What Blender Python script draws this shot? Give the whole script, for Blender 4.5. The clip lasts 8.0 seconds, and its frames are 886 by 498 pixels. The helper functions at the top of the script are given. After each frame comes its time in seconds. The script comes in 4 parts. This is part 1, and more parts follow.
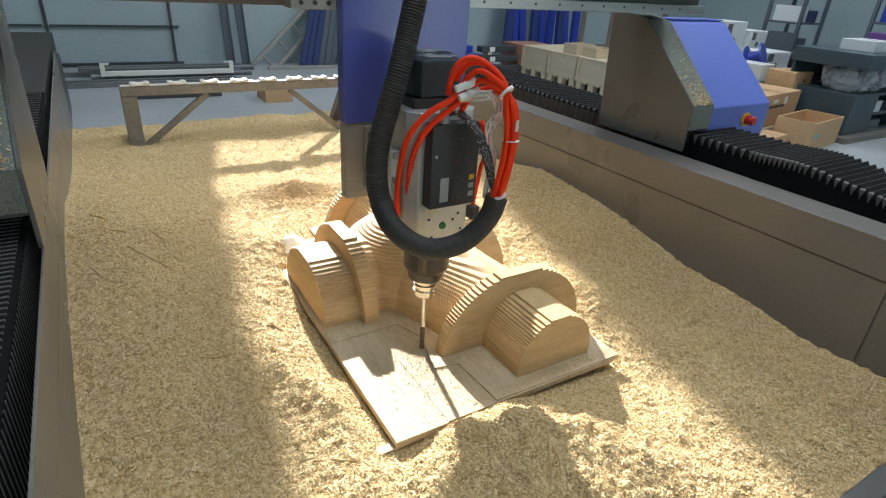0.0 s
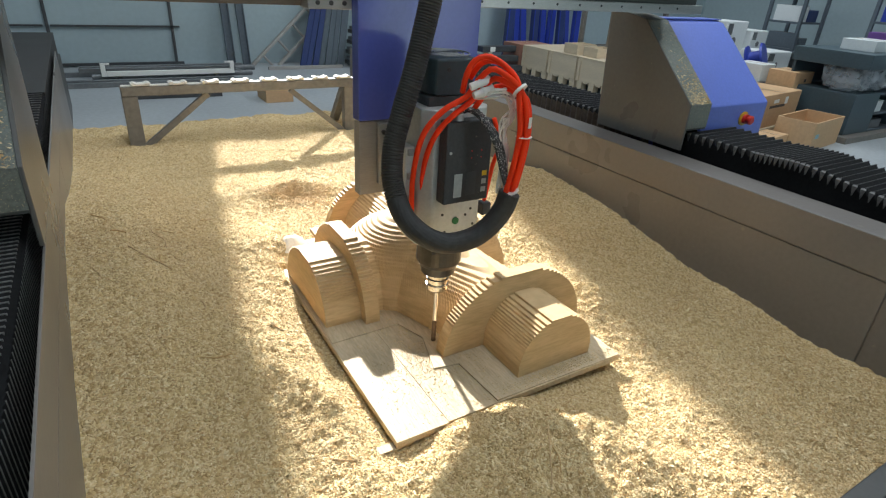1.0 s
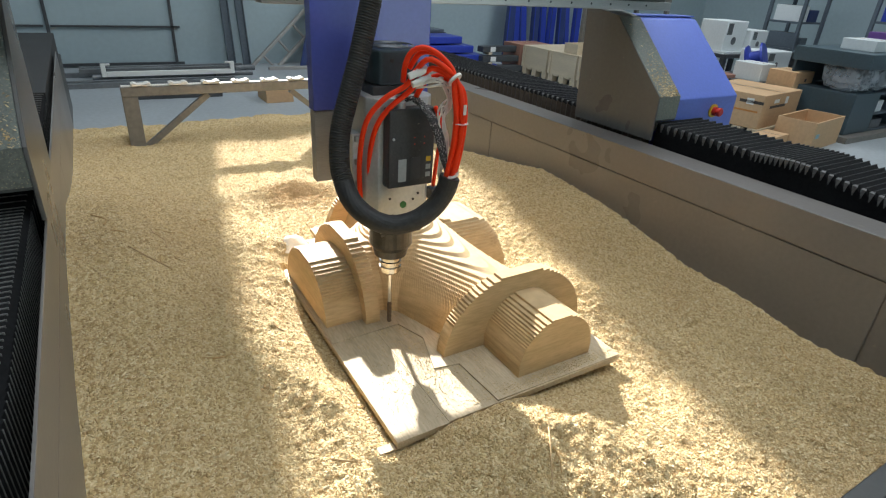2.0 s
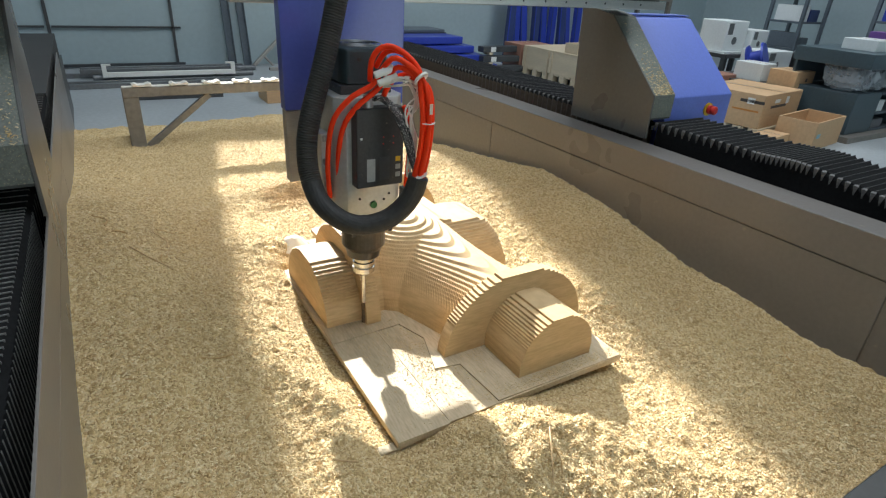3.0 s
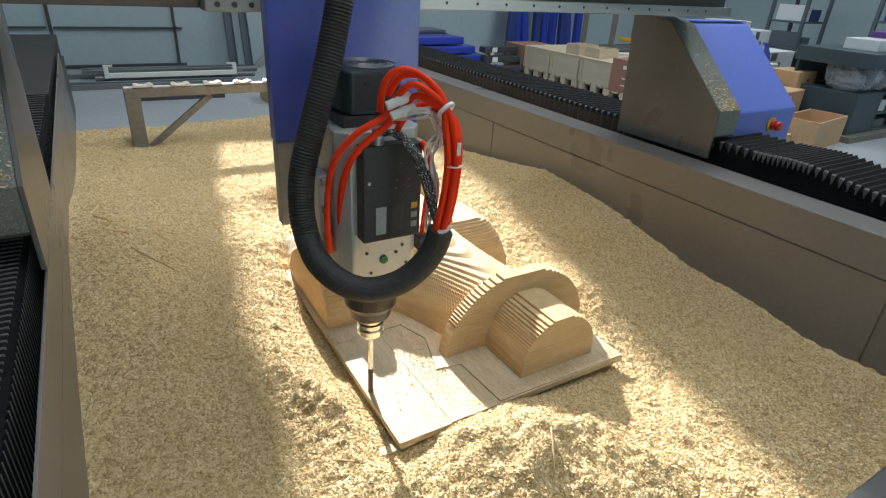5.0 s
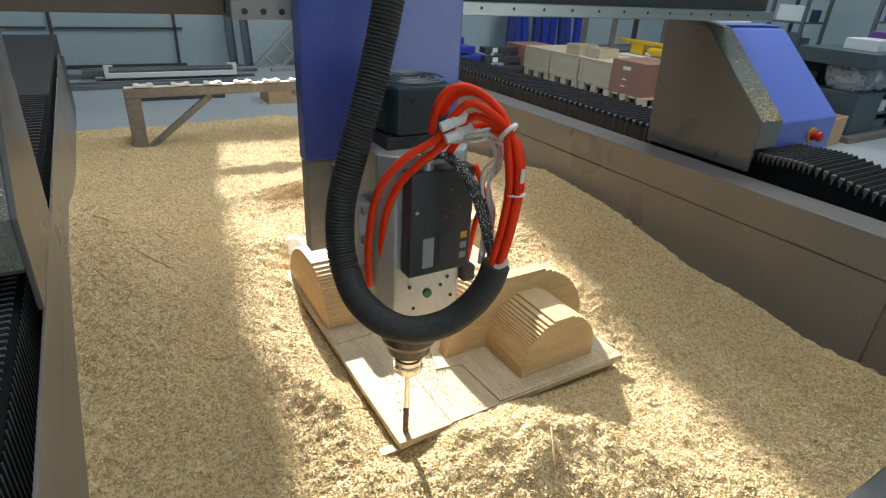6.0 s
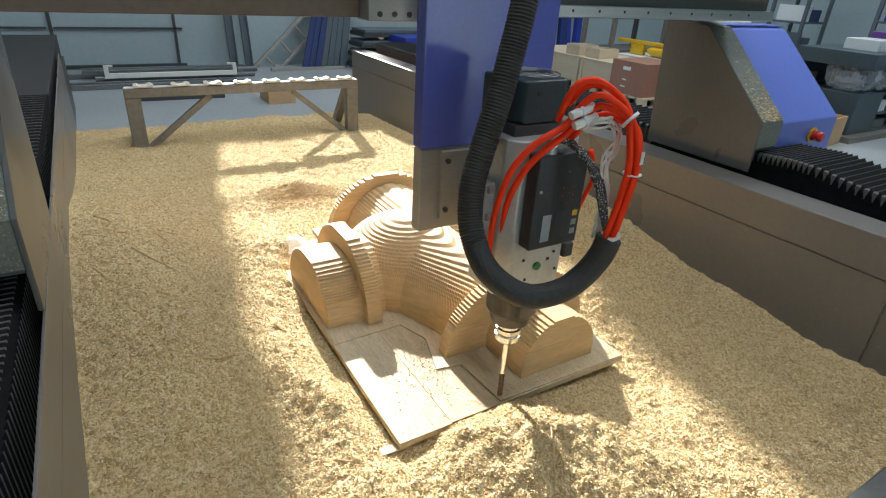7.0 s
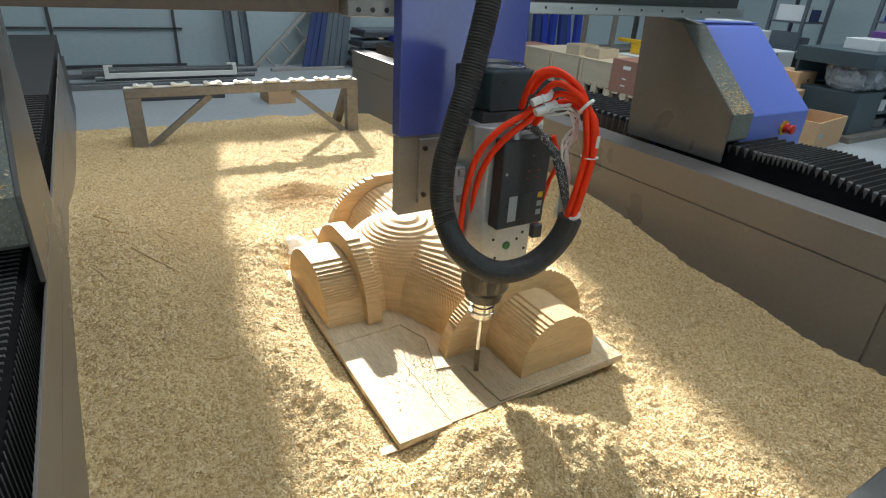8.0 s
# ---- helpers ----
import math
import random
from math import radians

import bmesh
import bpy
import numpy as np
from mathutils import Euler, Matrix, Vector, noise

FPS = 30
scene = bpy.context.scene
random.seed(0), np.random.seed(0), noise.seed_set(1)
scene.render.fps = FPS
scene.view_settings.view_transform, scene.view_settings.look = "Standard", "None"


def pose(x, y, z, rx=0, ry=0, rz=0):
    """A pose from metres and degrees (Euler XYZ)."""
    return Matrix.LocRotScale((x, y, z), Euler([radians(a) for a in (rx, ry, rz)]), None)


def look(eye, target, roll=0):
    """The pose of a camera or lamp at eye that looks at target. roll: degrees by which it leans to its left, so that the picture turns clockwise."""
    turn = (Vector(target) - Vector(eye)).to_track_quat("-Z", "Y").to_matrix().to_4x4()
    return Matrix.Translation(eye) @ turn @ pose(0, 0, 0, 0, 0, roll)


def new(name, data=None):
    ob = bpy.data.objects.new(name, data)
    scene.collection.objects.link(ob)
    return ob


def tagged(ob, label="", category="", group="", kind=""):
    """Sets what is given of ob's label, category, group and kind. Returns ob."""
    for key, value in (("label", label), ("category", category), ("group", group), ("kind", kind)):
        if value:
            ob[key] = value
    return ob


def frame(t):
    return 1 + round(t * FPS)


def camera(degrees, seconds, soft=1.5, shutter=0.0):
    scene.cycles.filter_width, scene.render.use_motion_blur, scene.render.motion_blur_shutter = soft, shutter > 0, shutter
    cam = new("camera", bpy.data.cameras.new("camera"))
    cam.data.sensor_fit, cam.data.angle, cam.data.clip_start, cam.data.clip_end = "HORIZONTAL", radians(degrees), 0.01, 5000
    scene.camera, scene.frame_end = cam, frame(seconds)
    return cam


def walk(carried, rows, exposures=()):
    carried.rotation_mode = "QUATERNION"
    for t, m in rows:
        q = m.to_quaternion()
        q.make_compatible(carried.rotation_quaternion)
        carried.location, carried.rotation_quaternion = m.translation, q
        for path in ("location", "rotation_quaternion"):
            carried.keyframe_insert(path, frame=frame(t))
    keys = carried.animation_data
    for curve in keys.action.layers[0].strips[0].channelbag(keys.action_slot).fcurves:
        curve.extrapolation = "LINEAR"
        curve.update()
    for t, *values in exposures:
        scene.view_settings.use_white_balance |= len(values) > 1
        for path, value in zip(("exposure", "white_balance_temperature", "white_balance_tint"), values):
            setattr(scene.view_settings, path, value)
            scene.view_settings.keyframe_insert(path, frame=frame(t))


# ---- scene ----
cam = camera(76.86, 8.0, soft=1.2)
walk(cam, [
    (0.0, pose(0, 0, 1.12, 63.636, -3.398, -30.904)),
    (0.5, pose(0, 0, 1.12, 63.632, -3.393, -30.897)),
    (1.0, pose(0, 0, 1.12, 63.627, -3.367, -30.865)),
    (1.5, pose(0, 0, 1.12, 63.630, -3.345, -30.860)),
    (3.0, pose(0, 0, 1.12, 63.653, -3.260, -30.800)),
    (3.5, pose(0, 0, 1.12, 63.668, -3.190, -30.775)),
    (4.0, pose(0, 0, 1.12, 63.672, -3.165, -30.720)),
    (4.5, pose(0, 0, 1.12, 63.675, -3.170, -30.700)),
    (6.0, pose(0, 0, 1.12, 63.698, -3.180, -30.675)),
    (7.0, pose(0, 0, 1.12, 63.703, -3.170, -30.680)),
    (8.0, pose(0, 0, 1.12, 63.702, -3.160, -30.685)),
])

# ---- light ----
SUN_AZ, SUN_EL = radians(11.2), radians(28.7)     # from +y towards +x, above the horizon
world = bpy.data.worlds.new("sky")
scene.world = world
world.use_nodes = True
wn = world.node_tree
sky = wn.nodes.new("ShaderNodeTexSky")
sky.sky_type, sky.sun_disc = "NISHITA", False
sky.sun_elevation, sky.sun_rotation = SUN_EL, SUN_AZ
wn.links.new(sky.outputs[0], wn.nodes["Background"].inputs[0])
wn.nodes["Background"].inputs[1].default_value = 0.05
sun_way = Vector((math.sin(SUN_AZ) * math.cos(SUN_EL), math.cos(SUN_AZ) * math.cos(SUN_EL), math.sin(SUN_EL)))
sun = new("sun", bpy.data.lights.new("sun", "SUN"))
sun.data.energy, sun.data.angle, sun.data.color = 5.0, radians(1.1), (1.0, 0.98, 0.93)
sun.matrix_world = look(sun_way * 20, (0, 0, 0))


def fill_lamp(x, y, z, sx, sy, power):
    """An added area lamp out of view, giving soft fill from overhead."""
    ob = new("fill_lamp", bpy.data.lights.new("fill_lamp", "AREA"))
    ob.data.shape, ob.data.size, ob.data.size_y = "RECTANGLE", sx, sy
    ob.data.energy, ob.data.color = power, (0.915, 0.972, 1.0)
    ob.matrix_world = pose(x, y, z)
    return ob


fill_lamp(1.0, 2.0, 5.1, 1.5, 5.8, 63)
fill_lamp(5.5, 3.0, 5.1, 1.5, 5.8, 72)
scene.view_settings.exposure = 1.41


# ---- building blocks ----
def part(name, bm, material, parent=None, label="", smooth=False):
    """Links a bmesh as one mesh object under a thing or part."""
    me = bpy.data.meshes.new(name)
    if isinstance(bm, tuple):
        me.from_pydata(*bm)
    else:
        bm.normal_update()
        bm.to_mesh(me)
        bm.free()
    if material:
        me.materials.append(material)
    if smooth:
        me.polygons.foreach_set("use_smooth", [True] * len(me.polygons))
    ob = new(name, me)
    if parent is not None:
        ob.parent = parent
    if label:
        tagged(ob, label)
    return ob


def thing(name, label, category, group="", at=None, kind=""):
    """An Empty at a thing's base, which carries its parts."""
    ob = new(name)
    if at:
        ob.matrix_basis = pose(*at)
    return tagged(ob, label, category, group, kind)


def box(bm, x0, x1, y0, y1, z0, z1, bevel=0.0, m=None):
    vs = [bm.verts.new((x, y, z)) for z in (z0, z1) for y in (y0, y1) for x in (x0, x1)]
    fs = [bm.faces.new([vs[i] for i in q]) for q in
          ((0, 2, 3, 1), (4, 5, 7, 6), (0, 1, 5, 4), (1, 3, 7, 5), (3, 2, 6, 7), (2, 0, 4, 6))]
    if m is not None:
        bmesh.ops.transform(bm, matrix=m, verts=vs)
    if bevel:
        es = list({e for f in fs for e in f.edges})
        bmesh.ops.bevel(bm, geom=es, offset=bevel, segments=2, affect="EDGES", profile=0.5)
    return bm


def boxes(*specs, bevel=0.0):
    bm = bmesh.new()
    for s in specs:
        box(bm, *s, bevel=bevel)
    return bm


def prism(bm, outline, axis, a, b, bevel=0.0):
    """An outline in the two other axes, drawn out along an axis from a to b."""
    def at(p, d):
        return {"x": (d, p[0], p[1]), "y": (p[0], d, p[1]), "z": (p[0], p[1], d)}[axis]
    lo = [bm.verts.new(at(p, a)) for p in outline]
    hi = [bm.verts.new(at(p, b)) for p in outline]
    n = len(outline)
    fs = [bm.faces.new(lo[::-1]), bm.faces.new(hi)]
    fs += [bm.faces.new((lo[i], lo[(i + 1) % n], hi[(i + 1) % n], hi[i])) for i in range(n)]
    bmesh.ops.recalc_face_normals(bm, faces=fs)
    if bevel:
        bmesh.ops.bevel(bm, geom=list({e for f in fs for e in f.edges}), offset=bevel, segments=2, affect="EDGES", profile=0.5)
    return bm


def lathe(bm, rows, seg=32, centre=(0, 0), axis="z"):
    """Rows of (radius, height) turned round an upright axis."""
    rings = []
    for r, z in rows:
        rings.append([bm.verts.new((centre[0] + r * math.cos(2 * math.pi * i / seg), centre[1] + r * math.sin(2 * math.pi * i / seg), z)) for i in range(seg)])
    for a, b in zip(rings, rings[1:]):
        for i in range(seg):
            bm.faces.new((a[i], a[(i + 1) % seg], b[(i + 1) % seg], b[i]))
    bm.faces.new(rings[0][::-1])
    bm.faces.new(rings[-1])
    bmesh.ops.recalc_face_normals(bm, faces=bm.faces[:])
    return bm


def rod(bm, p, q, r, seg=10, r2=None):
    p, q = Vector(p), Vector(q)
    turn = (q - p).to_track_quat("Z", "Y").to_matrix()
    rings = []
    for c, rad in ((p, r), (q, r if r2 is None else r2)):
        rings.append([bm.verts.new(c + turn @ Vector((rad * math.cos(2 * math.pi * i / seg), rad * math.sin(2 * math.pi * i / seg), 0))) for i in range(seg)])
    a, b = rings
    for i in range(seg):
        bm.faces.new((a[i], a[(i + 1) % seg], b[(i + 1) % seg], b[i]))
    bm.faces.new(a[::-1])
    bm.faces.new(b)
    return bm


def spline(points, step):
    """Even points along a smooth curve through the given ones."""
    P = [Vector(p) for p in points]
    P = [P[0] * 2 - P[1]] + P + [P[-1] * 2 - P[-2]]
    fine = []
    for i in range(1, len(P) - 2):
        a, b, c, d = P[i - 1:i + 3]
        for k in range(40):
            t = k / 40
            fine.append(0.5 * (2 * b + (c - a) * t + (2 * a - 5 * b + 4 * c - d) * t * t + (3 * b - a - 3 * c + d) * t ** 3))
    fine.append(P[-2])
    out, left = [fine[0]], step
    for a, b in zip(fine, fine[1:]):
        d = (b - a).length
        while d >= left > 0:
            a = a + (b - a) * (left / d)
            d -= left
            left = step
            out.append(a.copy())
        left -= d
    return out


def sweep(bm, pts, radius, seg=12):
    """A round skin along points; radius is a number or a function of the index."""
    rings, up = [], Vector((0, 1, 0.01))
    for i, p in enumerate(pts):
        d = (pts[min(i + 1, len(pts) - 1)] - pts[max(i - 1, 0)]).normalized()
        side = d.cross(up).normalized()
        up2 = side.cross(d)
        r = radius(i) if callable(radius) else radius
        rings.append([bm.verts.new(p + (side * math.cos(2 * math.pi * k / seg) + up2 * math.sin(2 * math.pi * k / seg)) * r) for k in range(seg)])
    for a, b in zip(rings, rings[1:]):
        for k in range(seg):
            bm.faces.new((a[k], a[(k + 1) % seg], b[(k + 1) % seg], b[k]))
    bm.faces.new(rings[0][::-1])
    bm.faces.new(rings[-1])
    return bm


def tube(points, radius, step=0.012, seg=10):
    return sweep(bmesh.new(), spline(points, step), radius, seg)


# ---- materials ----
def material(name, base, rough=0.5, metal=0.0, vary=0.15, grain=30.0, bump=0.1, stretch=(1, 1, 1), second=None, stain=2.5, coat=0.0, dist=0.01, spots=None):
    """Base colour with a fine grain and wide stains, a rough gloss and a fine relief."""
    mat = bpy.data.materials.new(name)
    mat.use_nodes = True
    nt = mat.node_tree
    bsdf = nt.nodes["Principled BSDF"]
    bsdf.inputs["Metallic"].default_value = metal
    bsdf.inputs["Coat Weight"].default_value = coat
    co = nt.nodes.new("ShaderNodeTexCoord")
    mp = nt.nodes.new("ShaderNodeMapping")
    mp.inputs["Scale"].default_value = stretch
    nt.links.new(co.outputs["Object"], mp.inputs[0])
    n1, n2 = nt.nodes.new("ShaderNodeTexNoise"), nt.nodes.new("ShaderNodeTexNoise")
    n1.inputs["Scale"].default_value, n1.inputs["Detail"].default_value = grain, 6
    n2.inputs["Scale"].default_value, n2.inputs["Detail"].default_value = stain, 4
    for n in (n1, n2):
        nt.links.new(mp.outputs[0], n.inputs["Vector"])
    dark = tuple(c * (1 - vary) for c in (second or base)) if second is None else second
    lite = tuple(min(1, c * (1 + vary)) for c in base)
    mix = nt.nodes.new("ShaderNodeMix")
    mix.data_type = "RGBA"
    mix.inputs["A"].default_value, mix.inputs["B"].default_value = (*dark, 1), (*lite, 1)
    add = nt.nodes.new("ShaderNodeMath")
    add.operation = "ADD"
    nt.links.new(n1.outputs[0], add.inputs[0])
    nt.links.new(n2.outputs[0], add.inputs[1])
    rng = nt.nodes.new("ShaderNodeMapRange")
    rng.inputs["From Min"].default_value, rng.inputs["From Max"].default_value = 0.7, 1.3
    nt.links.new(add.outputs[0], rng.inputs[0])
    nt.links.new(rng.outputs[0], mix.inputs["Factor"])
    colour = mix.outputs["Result"]
    if spots:
        n3 = nt.nodes.new("ShaderNodeTexNoise")
        n3.inputs["Scale"].default_value, n3.inputs["Detail"].default_value = spots[1], 5
        nt.links.new(co.outputs["Object"], n3.inputs["Vector"])
        r3 = nt.nodes.new("ShaderNodeMapRange")
        r3.inputs["From Min"].default_value, r3.inputs["From Max"].default_value = spots[2], spots[2] + 0.06
        nt.links.new(n3.outputs[0], r3.inputs[0])
        m3 = nt.nodes.new("ShaderNodeMix")
        m3.data_type = "RGBA"
        m3.inputs["B"].default_value = (*spots[0], 1)
        nt.links.new(colour, m3.inputs["A"])
        nt.links.new(r3.outputs[0], m3.inputs["Factor"])
        colour = m3.outputs["Result"]
    nt.links.new(colour, bsdf.inputs["Base Color"])
    rr = nt.nodes.new("ShaderNodeMapRange")
    rr.inputs["To Min"].default_value, rr.inputs["To Max"].default_value = max(0.02, rough - 0.1), min(1, rough + 0.1)
    nt.links.new(n2.outputs[0], rr.inputs[0])
    nt.links.new(rr.outputs[0], bsdf.inputs["Roughness"])
    if bump:
        bp = nt.nodes.new("ShaderNodeBump")
        bp.inputs["Strength"].default_value, bp.inputs["Distance"].default_value = bump, dist
        nt.links.new(n1.outputs[0], bp.inputs["Height"])
        nt.links.new(bp.outputs[0], bsdf.inputs["Normal"])
    return mat

M = dict(
    wood=material("pine_wood", (0.59, 0.415, 0.22), 0.6, grain=24, bump=0.15, stretch=(1, 1, 6), second=(0.5, 0.335, 0.165), stain=5, dist=0.004),
    board=material("planed_board", (0.58, 0.465, 0.315), 0.6, grain=30, bump=0.15, stretch=(7, 1, 7), second=(0.45, 0.345, 0.215), stain=4, dist=0.003),
    taupe=material("taupe_paint", (0.178, 0.164, 0.153), 0.3, grain=60, bump=0.05, vary=0.08, stain=1.5, spots=((0.24, 0.215, 0.18), 30, 0.7)),
    dark=material("dark_paint", (0.06, 0.062, 0.06), 0.4, grain=60, bump=0.05, vary=0.15, stain=2),
    dusty=material("dusty_paint", (0.185, 0.2, 0.18), 0.65, grain=120, bump=0.2, vary=0.3, stain=3, spots=((0.42, 0.37, 0.26), 210, 0.6)),
    # end cover's blue, lightened for the sky its slope catches
    blue=material("sky_lit_blue", (0.145, 0.21, 0.66), 0.35, grain=90, bump=0.04, vary=0.08, stain=1.2, coat=0.2),
    cover=material("blue_sheet_metal", (0.10, 0.125, 0.46), 0.14, grain=90, bump=0.03, vary=0.06, stain=1.2, coat=0.2),
    rubber=material("black_rubber", (0.035, 0.034, 0.033), 0.62, grain=80, bump=0.1, vary=0.3),
    bellows=material("bellows_cloth", (0.014, 0.014, 0.015), 0.75, grain=120, bump=0.15, vary=0.3),
    fold=material("bellows_edge", (0.05, 0.05, 0.049), 0.45, grain=120, bump=0.15, vary=0.4),
    # brown of a tray, and of sawdust light coloured into the far bellows' sides
    side=material("bellows_side", (0.11, 0.08, 0.058), 0.6, grain=90, bump=0.15, vary=0.3),
    steel=material("brushed_steel", (0.55, 0.54, 0.52), 0.35, 1.0, grain=60, bump=0.06, stretch=(1, 1, 14), vary=0.12),
    plate=material("milled_plate", (0.4, 0.38, 0.355), 0.45, 0.45, grain=60, bump=0.06, stretch=(1, 1, 10), vary=0.12),
    alu=material("silver_housing", (0.6, 0.6, 0.58), 0.4, 0.6, grain=90, bump=0.05, vary=0.1),
    black=material("black_plastic", (0.036, 0.036, 0.038), 0.42, grain=110, bump=0.1, vary=0.3, spots=((0.3, 0.26, 0.19), 70, 0.68)),
    petrol=material("motor_housing", (0.028, 0.045, 0.052), 0.45, grain=110, bump=0.1, vary=0.2),
    orange=material("orange_hose", (0.95, 0.045, 0.005), 0.5, grain=60, bump=0.03, vary=0.05),
    red=material("red_plastic", (0.62, 0.03, 0.02), 0.35, grain=60, bump=0.03, vary=0.1),
    white=material("white_plastic", (0.78, 0.78, 0.75), 0.4, grain=60, bump=0.03, vary=0.06),
    wire=material("clear_wire", (0.75, 0.73, 0.68), 0.35, grain=60, bump=0.03, vary=0.15),
    nose=material("spindle_nose", (0.09, 0.085, 0.08), 0.35, 0.7, grain=60, bump=0.05, vary=0.2),
    chrome=material("chrome", (0.7, 0.69, 0.67), 0.18, 1.0, grain=60, bump=0.03, vary=0.1),
    carbide=material("dark_cutter", (0.14, 0.095, 0.06), 0.45, 0.3, grain=60, bump=0.1, vary=0.2),
    green=material("green_plug", (0.04, 0.2, 0.06), 0.5, grain=60, bump=0.03),
    yellow=material("yellow_paint", (0.7, 0.43, 0.02), 0.45, grain=40, bump=0.05),
    floor=material("concrete_floor", (0.36, 0.39, 0.41), 0.5, grain=30, bump=0.08, vary=0.12, stain=0.8),
    wallpaint=material("wall_panel", (0.345, 0.43, 0.46), 0.55, grain=20, bump=0.04, vary=0.06, stain=0.7),
    frame=material("dark_steel", (0.05, 0.055, 0.06), 0.45, grain=40, bump=0.06, vary=0.2),
    pipe=material("steel_pipe", (0.2, 0.21, 0.22), 0.4, 0.6, grain=40, bump=0.06, vary=0.2),
    bench=material("grey_bench_paint", (0.2, 0.185, 0.165), 0.5, grain=40, bump=0.08, vary=0.2),
    block=material("white_block", (0.75, 0.72, 0.66), 0.6, grain=40, bump=0.1, vary=0.1),
    ply=material("pale_plywood", (0.6, 0.5, 0.36), 0.6, grain=22, bump=0.08, stretch=(1, 1, 8), vary=0.1),
    carton=material("cardboard", (0.56, 0.365, 0.205), 0.75, grain=40, bump=0.08, vary=0.1, stain=3),
    rose=material("reddish_box", (0.34, 0.17, 0.12), 0.6, grain=30, bump=0.06, vary=0.1),
    cabinet=material("slate_cabinet", (0.058, 0.088, 0.105), 0.4, grain=50, bump=0.05, vary=0.15),
    offwhite=material("white_case", (0.7, 0.74, 0.75), 0.45, grain=50, bump=0.04, vary=0.06),
    plastic=material("plastic_wrap", (0.3, 0.34, 0.38), 0.2, grain=14, bump=0.6, vary=0.35, coat=0.3, dist=0.02),
)

M["bellows"].node_tree.nodes["Principled BSDF"].inputs["Specular IOR Level"].default_value = 0.12
M["orange"].node_tree.nodes["Principled BSDF"].inputs["Specular IOR Level"].default_value = 0.25

# ---- the hall ----
def hall():
    tagged(part("floor", boxes((-4, 10, -4, 7.2, -0.2, 0.0)), M["floor"]), "smooth grey-blue concrete workshop floor", "floor", kind="structure")
    # last four boxes are added, out of view, to trim the sun patch's left edge
    wall = boxes((-4.2, 1.29, 7.2, 7.4, 0, 5.2), (2.62, 10.2, 7.2, 7.4, 0, 5.2), (1.29, 2.62, 7.2, 7.4, 0, 2.12), (1.29, 2.62, 7.2, 7.4, 4.6, 5.2), (1.29, 1.355, 7.201, 7.399, 2.75, 3.15), (1.29, 1.40, 7.201, 7.399, 3.15, 3.5), (1.29, 1.44, 7.201, 7.399, 3.5, 3.6), (1.29, 1.49, 7.201, 7.399, 3.6, 4.6))
    tagged(part("wall_north", wall, M["wallpaint"]), "pale grey-blue painted workshop wall", "wall", kind="structure")
    # west and south walls are unseen, added to close off outside light
    tagged(part("wall_west", boxes((-4.2, -4, -4, 7.2, 0, 5.2)), M["wallpaint"]), "pale painted side wall", "wall", kind="structure")
    tagged(part("wall_east", boxes((10, 10.2, -4, 7.2, 0, 5.2)), M["wallpaint"]), "pale painted side wall", "wall", kind="structure")
    tagged(part("wall_south", boxes((-4.2, 10.2, -4.2, -4, 0, 5.2)), M["wallpaint"]), "unseen end wall added to close the hall", "wall", kind="structure")
    # unseen roof; its two openings are added to hold the fill lamps
    roof = boxes((-4.2, 0.2, -4.2, 7.4, 5.2, 5.3), (1.8, 4.7, -4.2, 7.4, 5.2, 5.3), (6.3, 10.2, -4.2, 7.4, 5.2, 5.3),
                 (0.2, 1.8, -4.2, -1, 5.2, 5.3), (0.2, 1.8, 5, 7.4, 5.2, 5.3), (4.7, 6.3, -4.2, 0, 5.2, 5.3), (4.7, 6.3, 6, 7.4, 5.2, 5.3))
    tagged(part("ceiling", roof, M["wallpaint"]), "unseen pale ceiling with two openings added for fill lamps", "ceiling", kind="structure")
    win = tagged(new("window_1"), "high workshop window in a dark steel frame", "window", kind="structure")
    part("window_frame", boxes((1.29, 1.315, 7.25, 7.3, 2.12, 4.6), (2.58, 2.62, 7.25, 7.3, 2.12, 4.6), (1.315, 2.58, 7.25, 7.3, 2.12, 2.15), (1.315, 2.58, 7.25, 7.3, 4.56, 4.6), (1.315, 2.58, 7.26, 7.29, 2.735, 2.76)), M["frame"], win)
    # steel rails fixed to the wall
    rails = tagged(new("trim"), "dark steel framing rails on the pale wall", "wall trim", kind="structure")
    for s in ((-0.27, 0.93, 7.17, 7.198, 0.4, 0.418), (-0.29, 0.93, 7.17, 7.198, 0.012, 0.04), (-0.31, -0.28, 7.17, 7.198, 0.0, 1.6), (0.84, 0.867, 7.17, 7.198, 0.04, 1.6),
              (-3.9, -0.33, 7.17, 7.198, 0.4, 0.418)):
        part("rail", boxes(s), M["frame"], rails)


hall()

# ---- the machine bed ----
Y0, Y1 = -0.3, 4.45          # near and far end of the bed


BOARD = (0.455, 1.2, 0.857, 1.78, 0.11, 0.128)
LEFT, RIGHT = -0.15, 1.82
LEAN = 0.0045                # the left wall drifts outwards by this much a metre
RISE_LEFT = [(0.3, 0.16), (0.85, 0.185), (0.98, 0.205), (1.06, 0.224), (1.13, 0.245), (1.2, 0.262), (1.32, 0.283), (1.5, 0.305), (1.65, 0.328), (1.92, 0.335), (2.2, 0.325), (2.6, 0.235), (3.1, 0.16), (4.1, 0.08)]
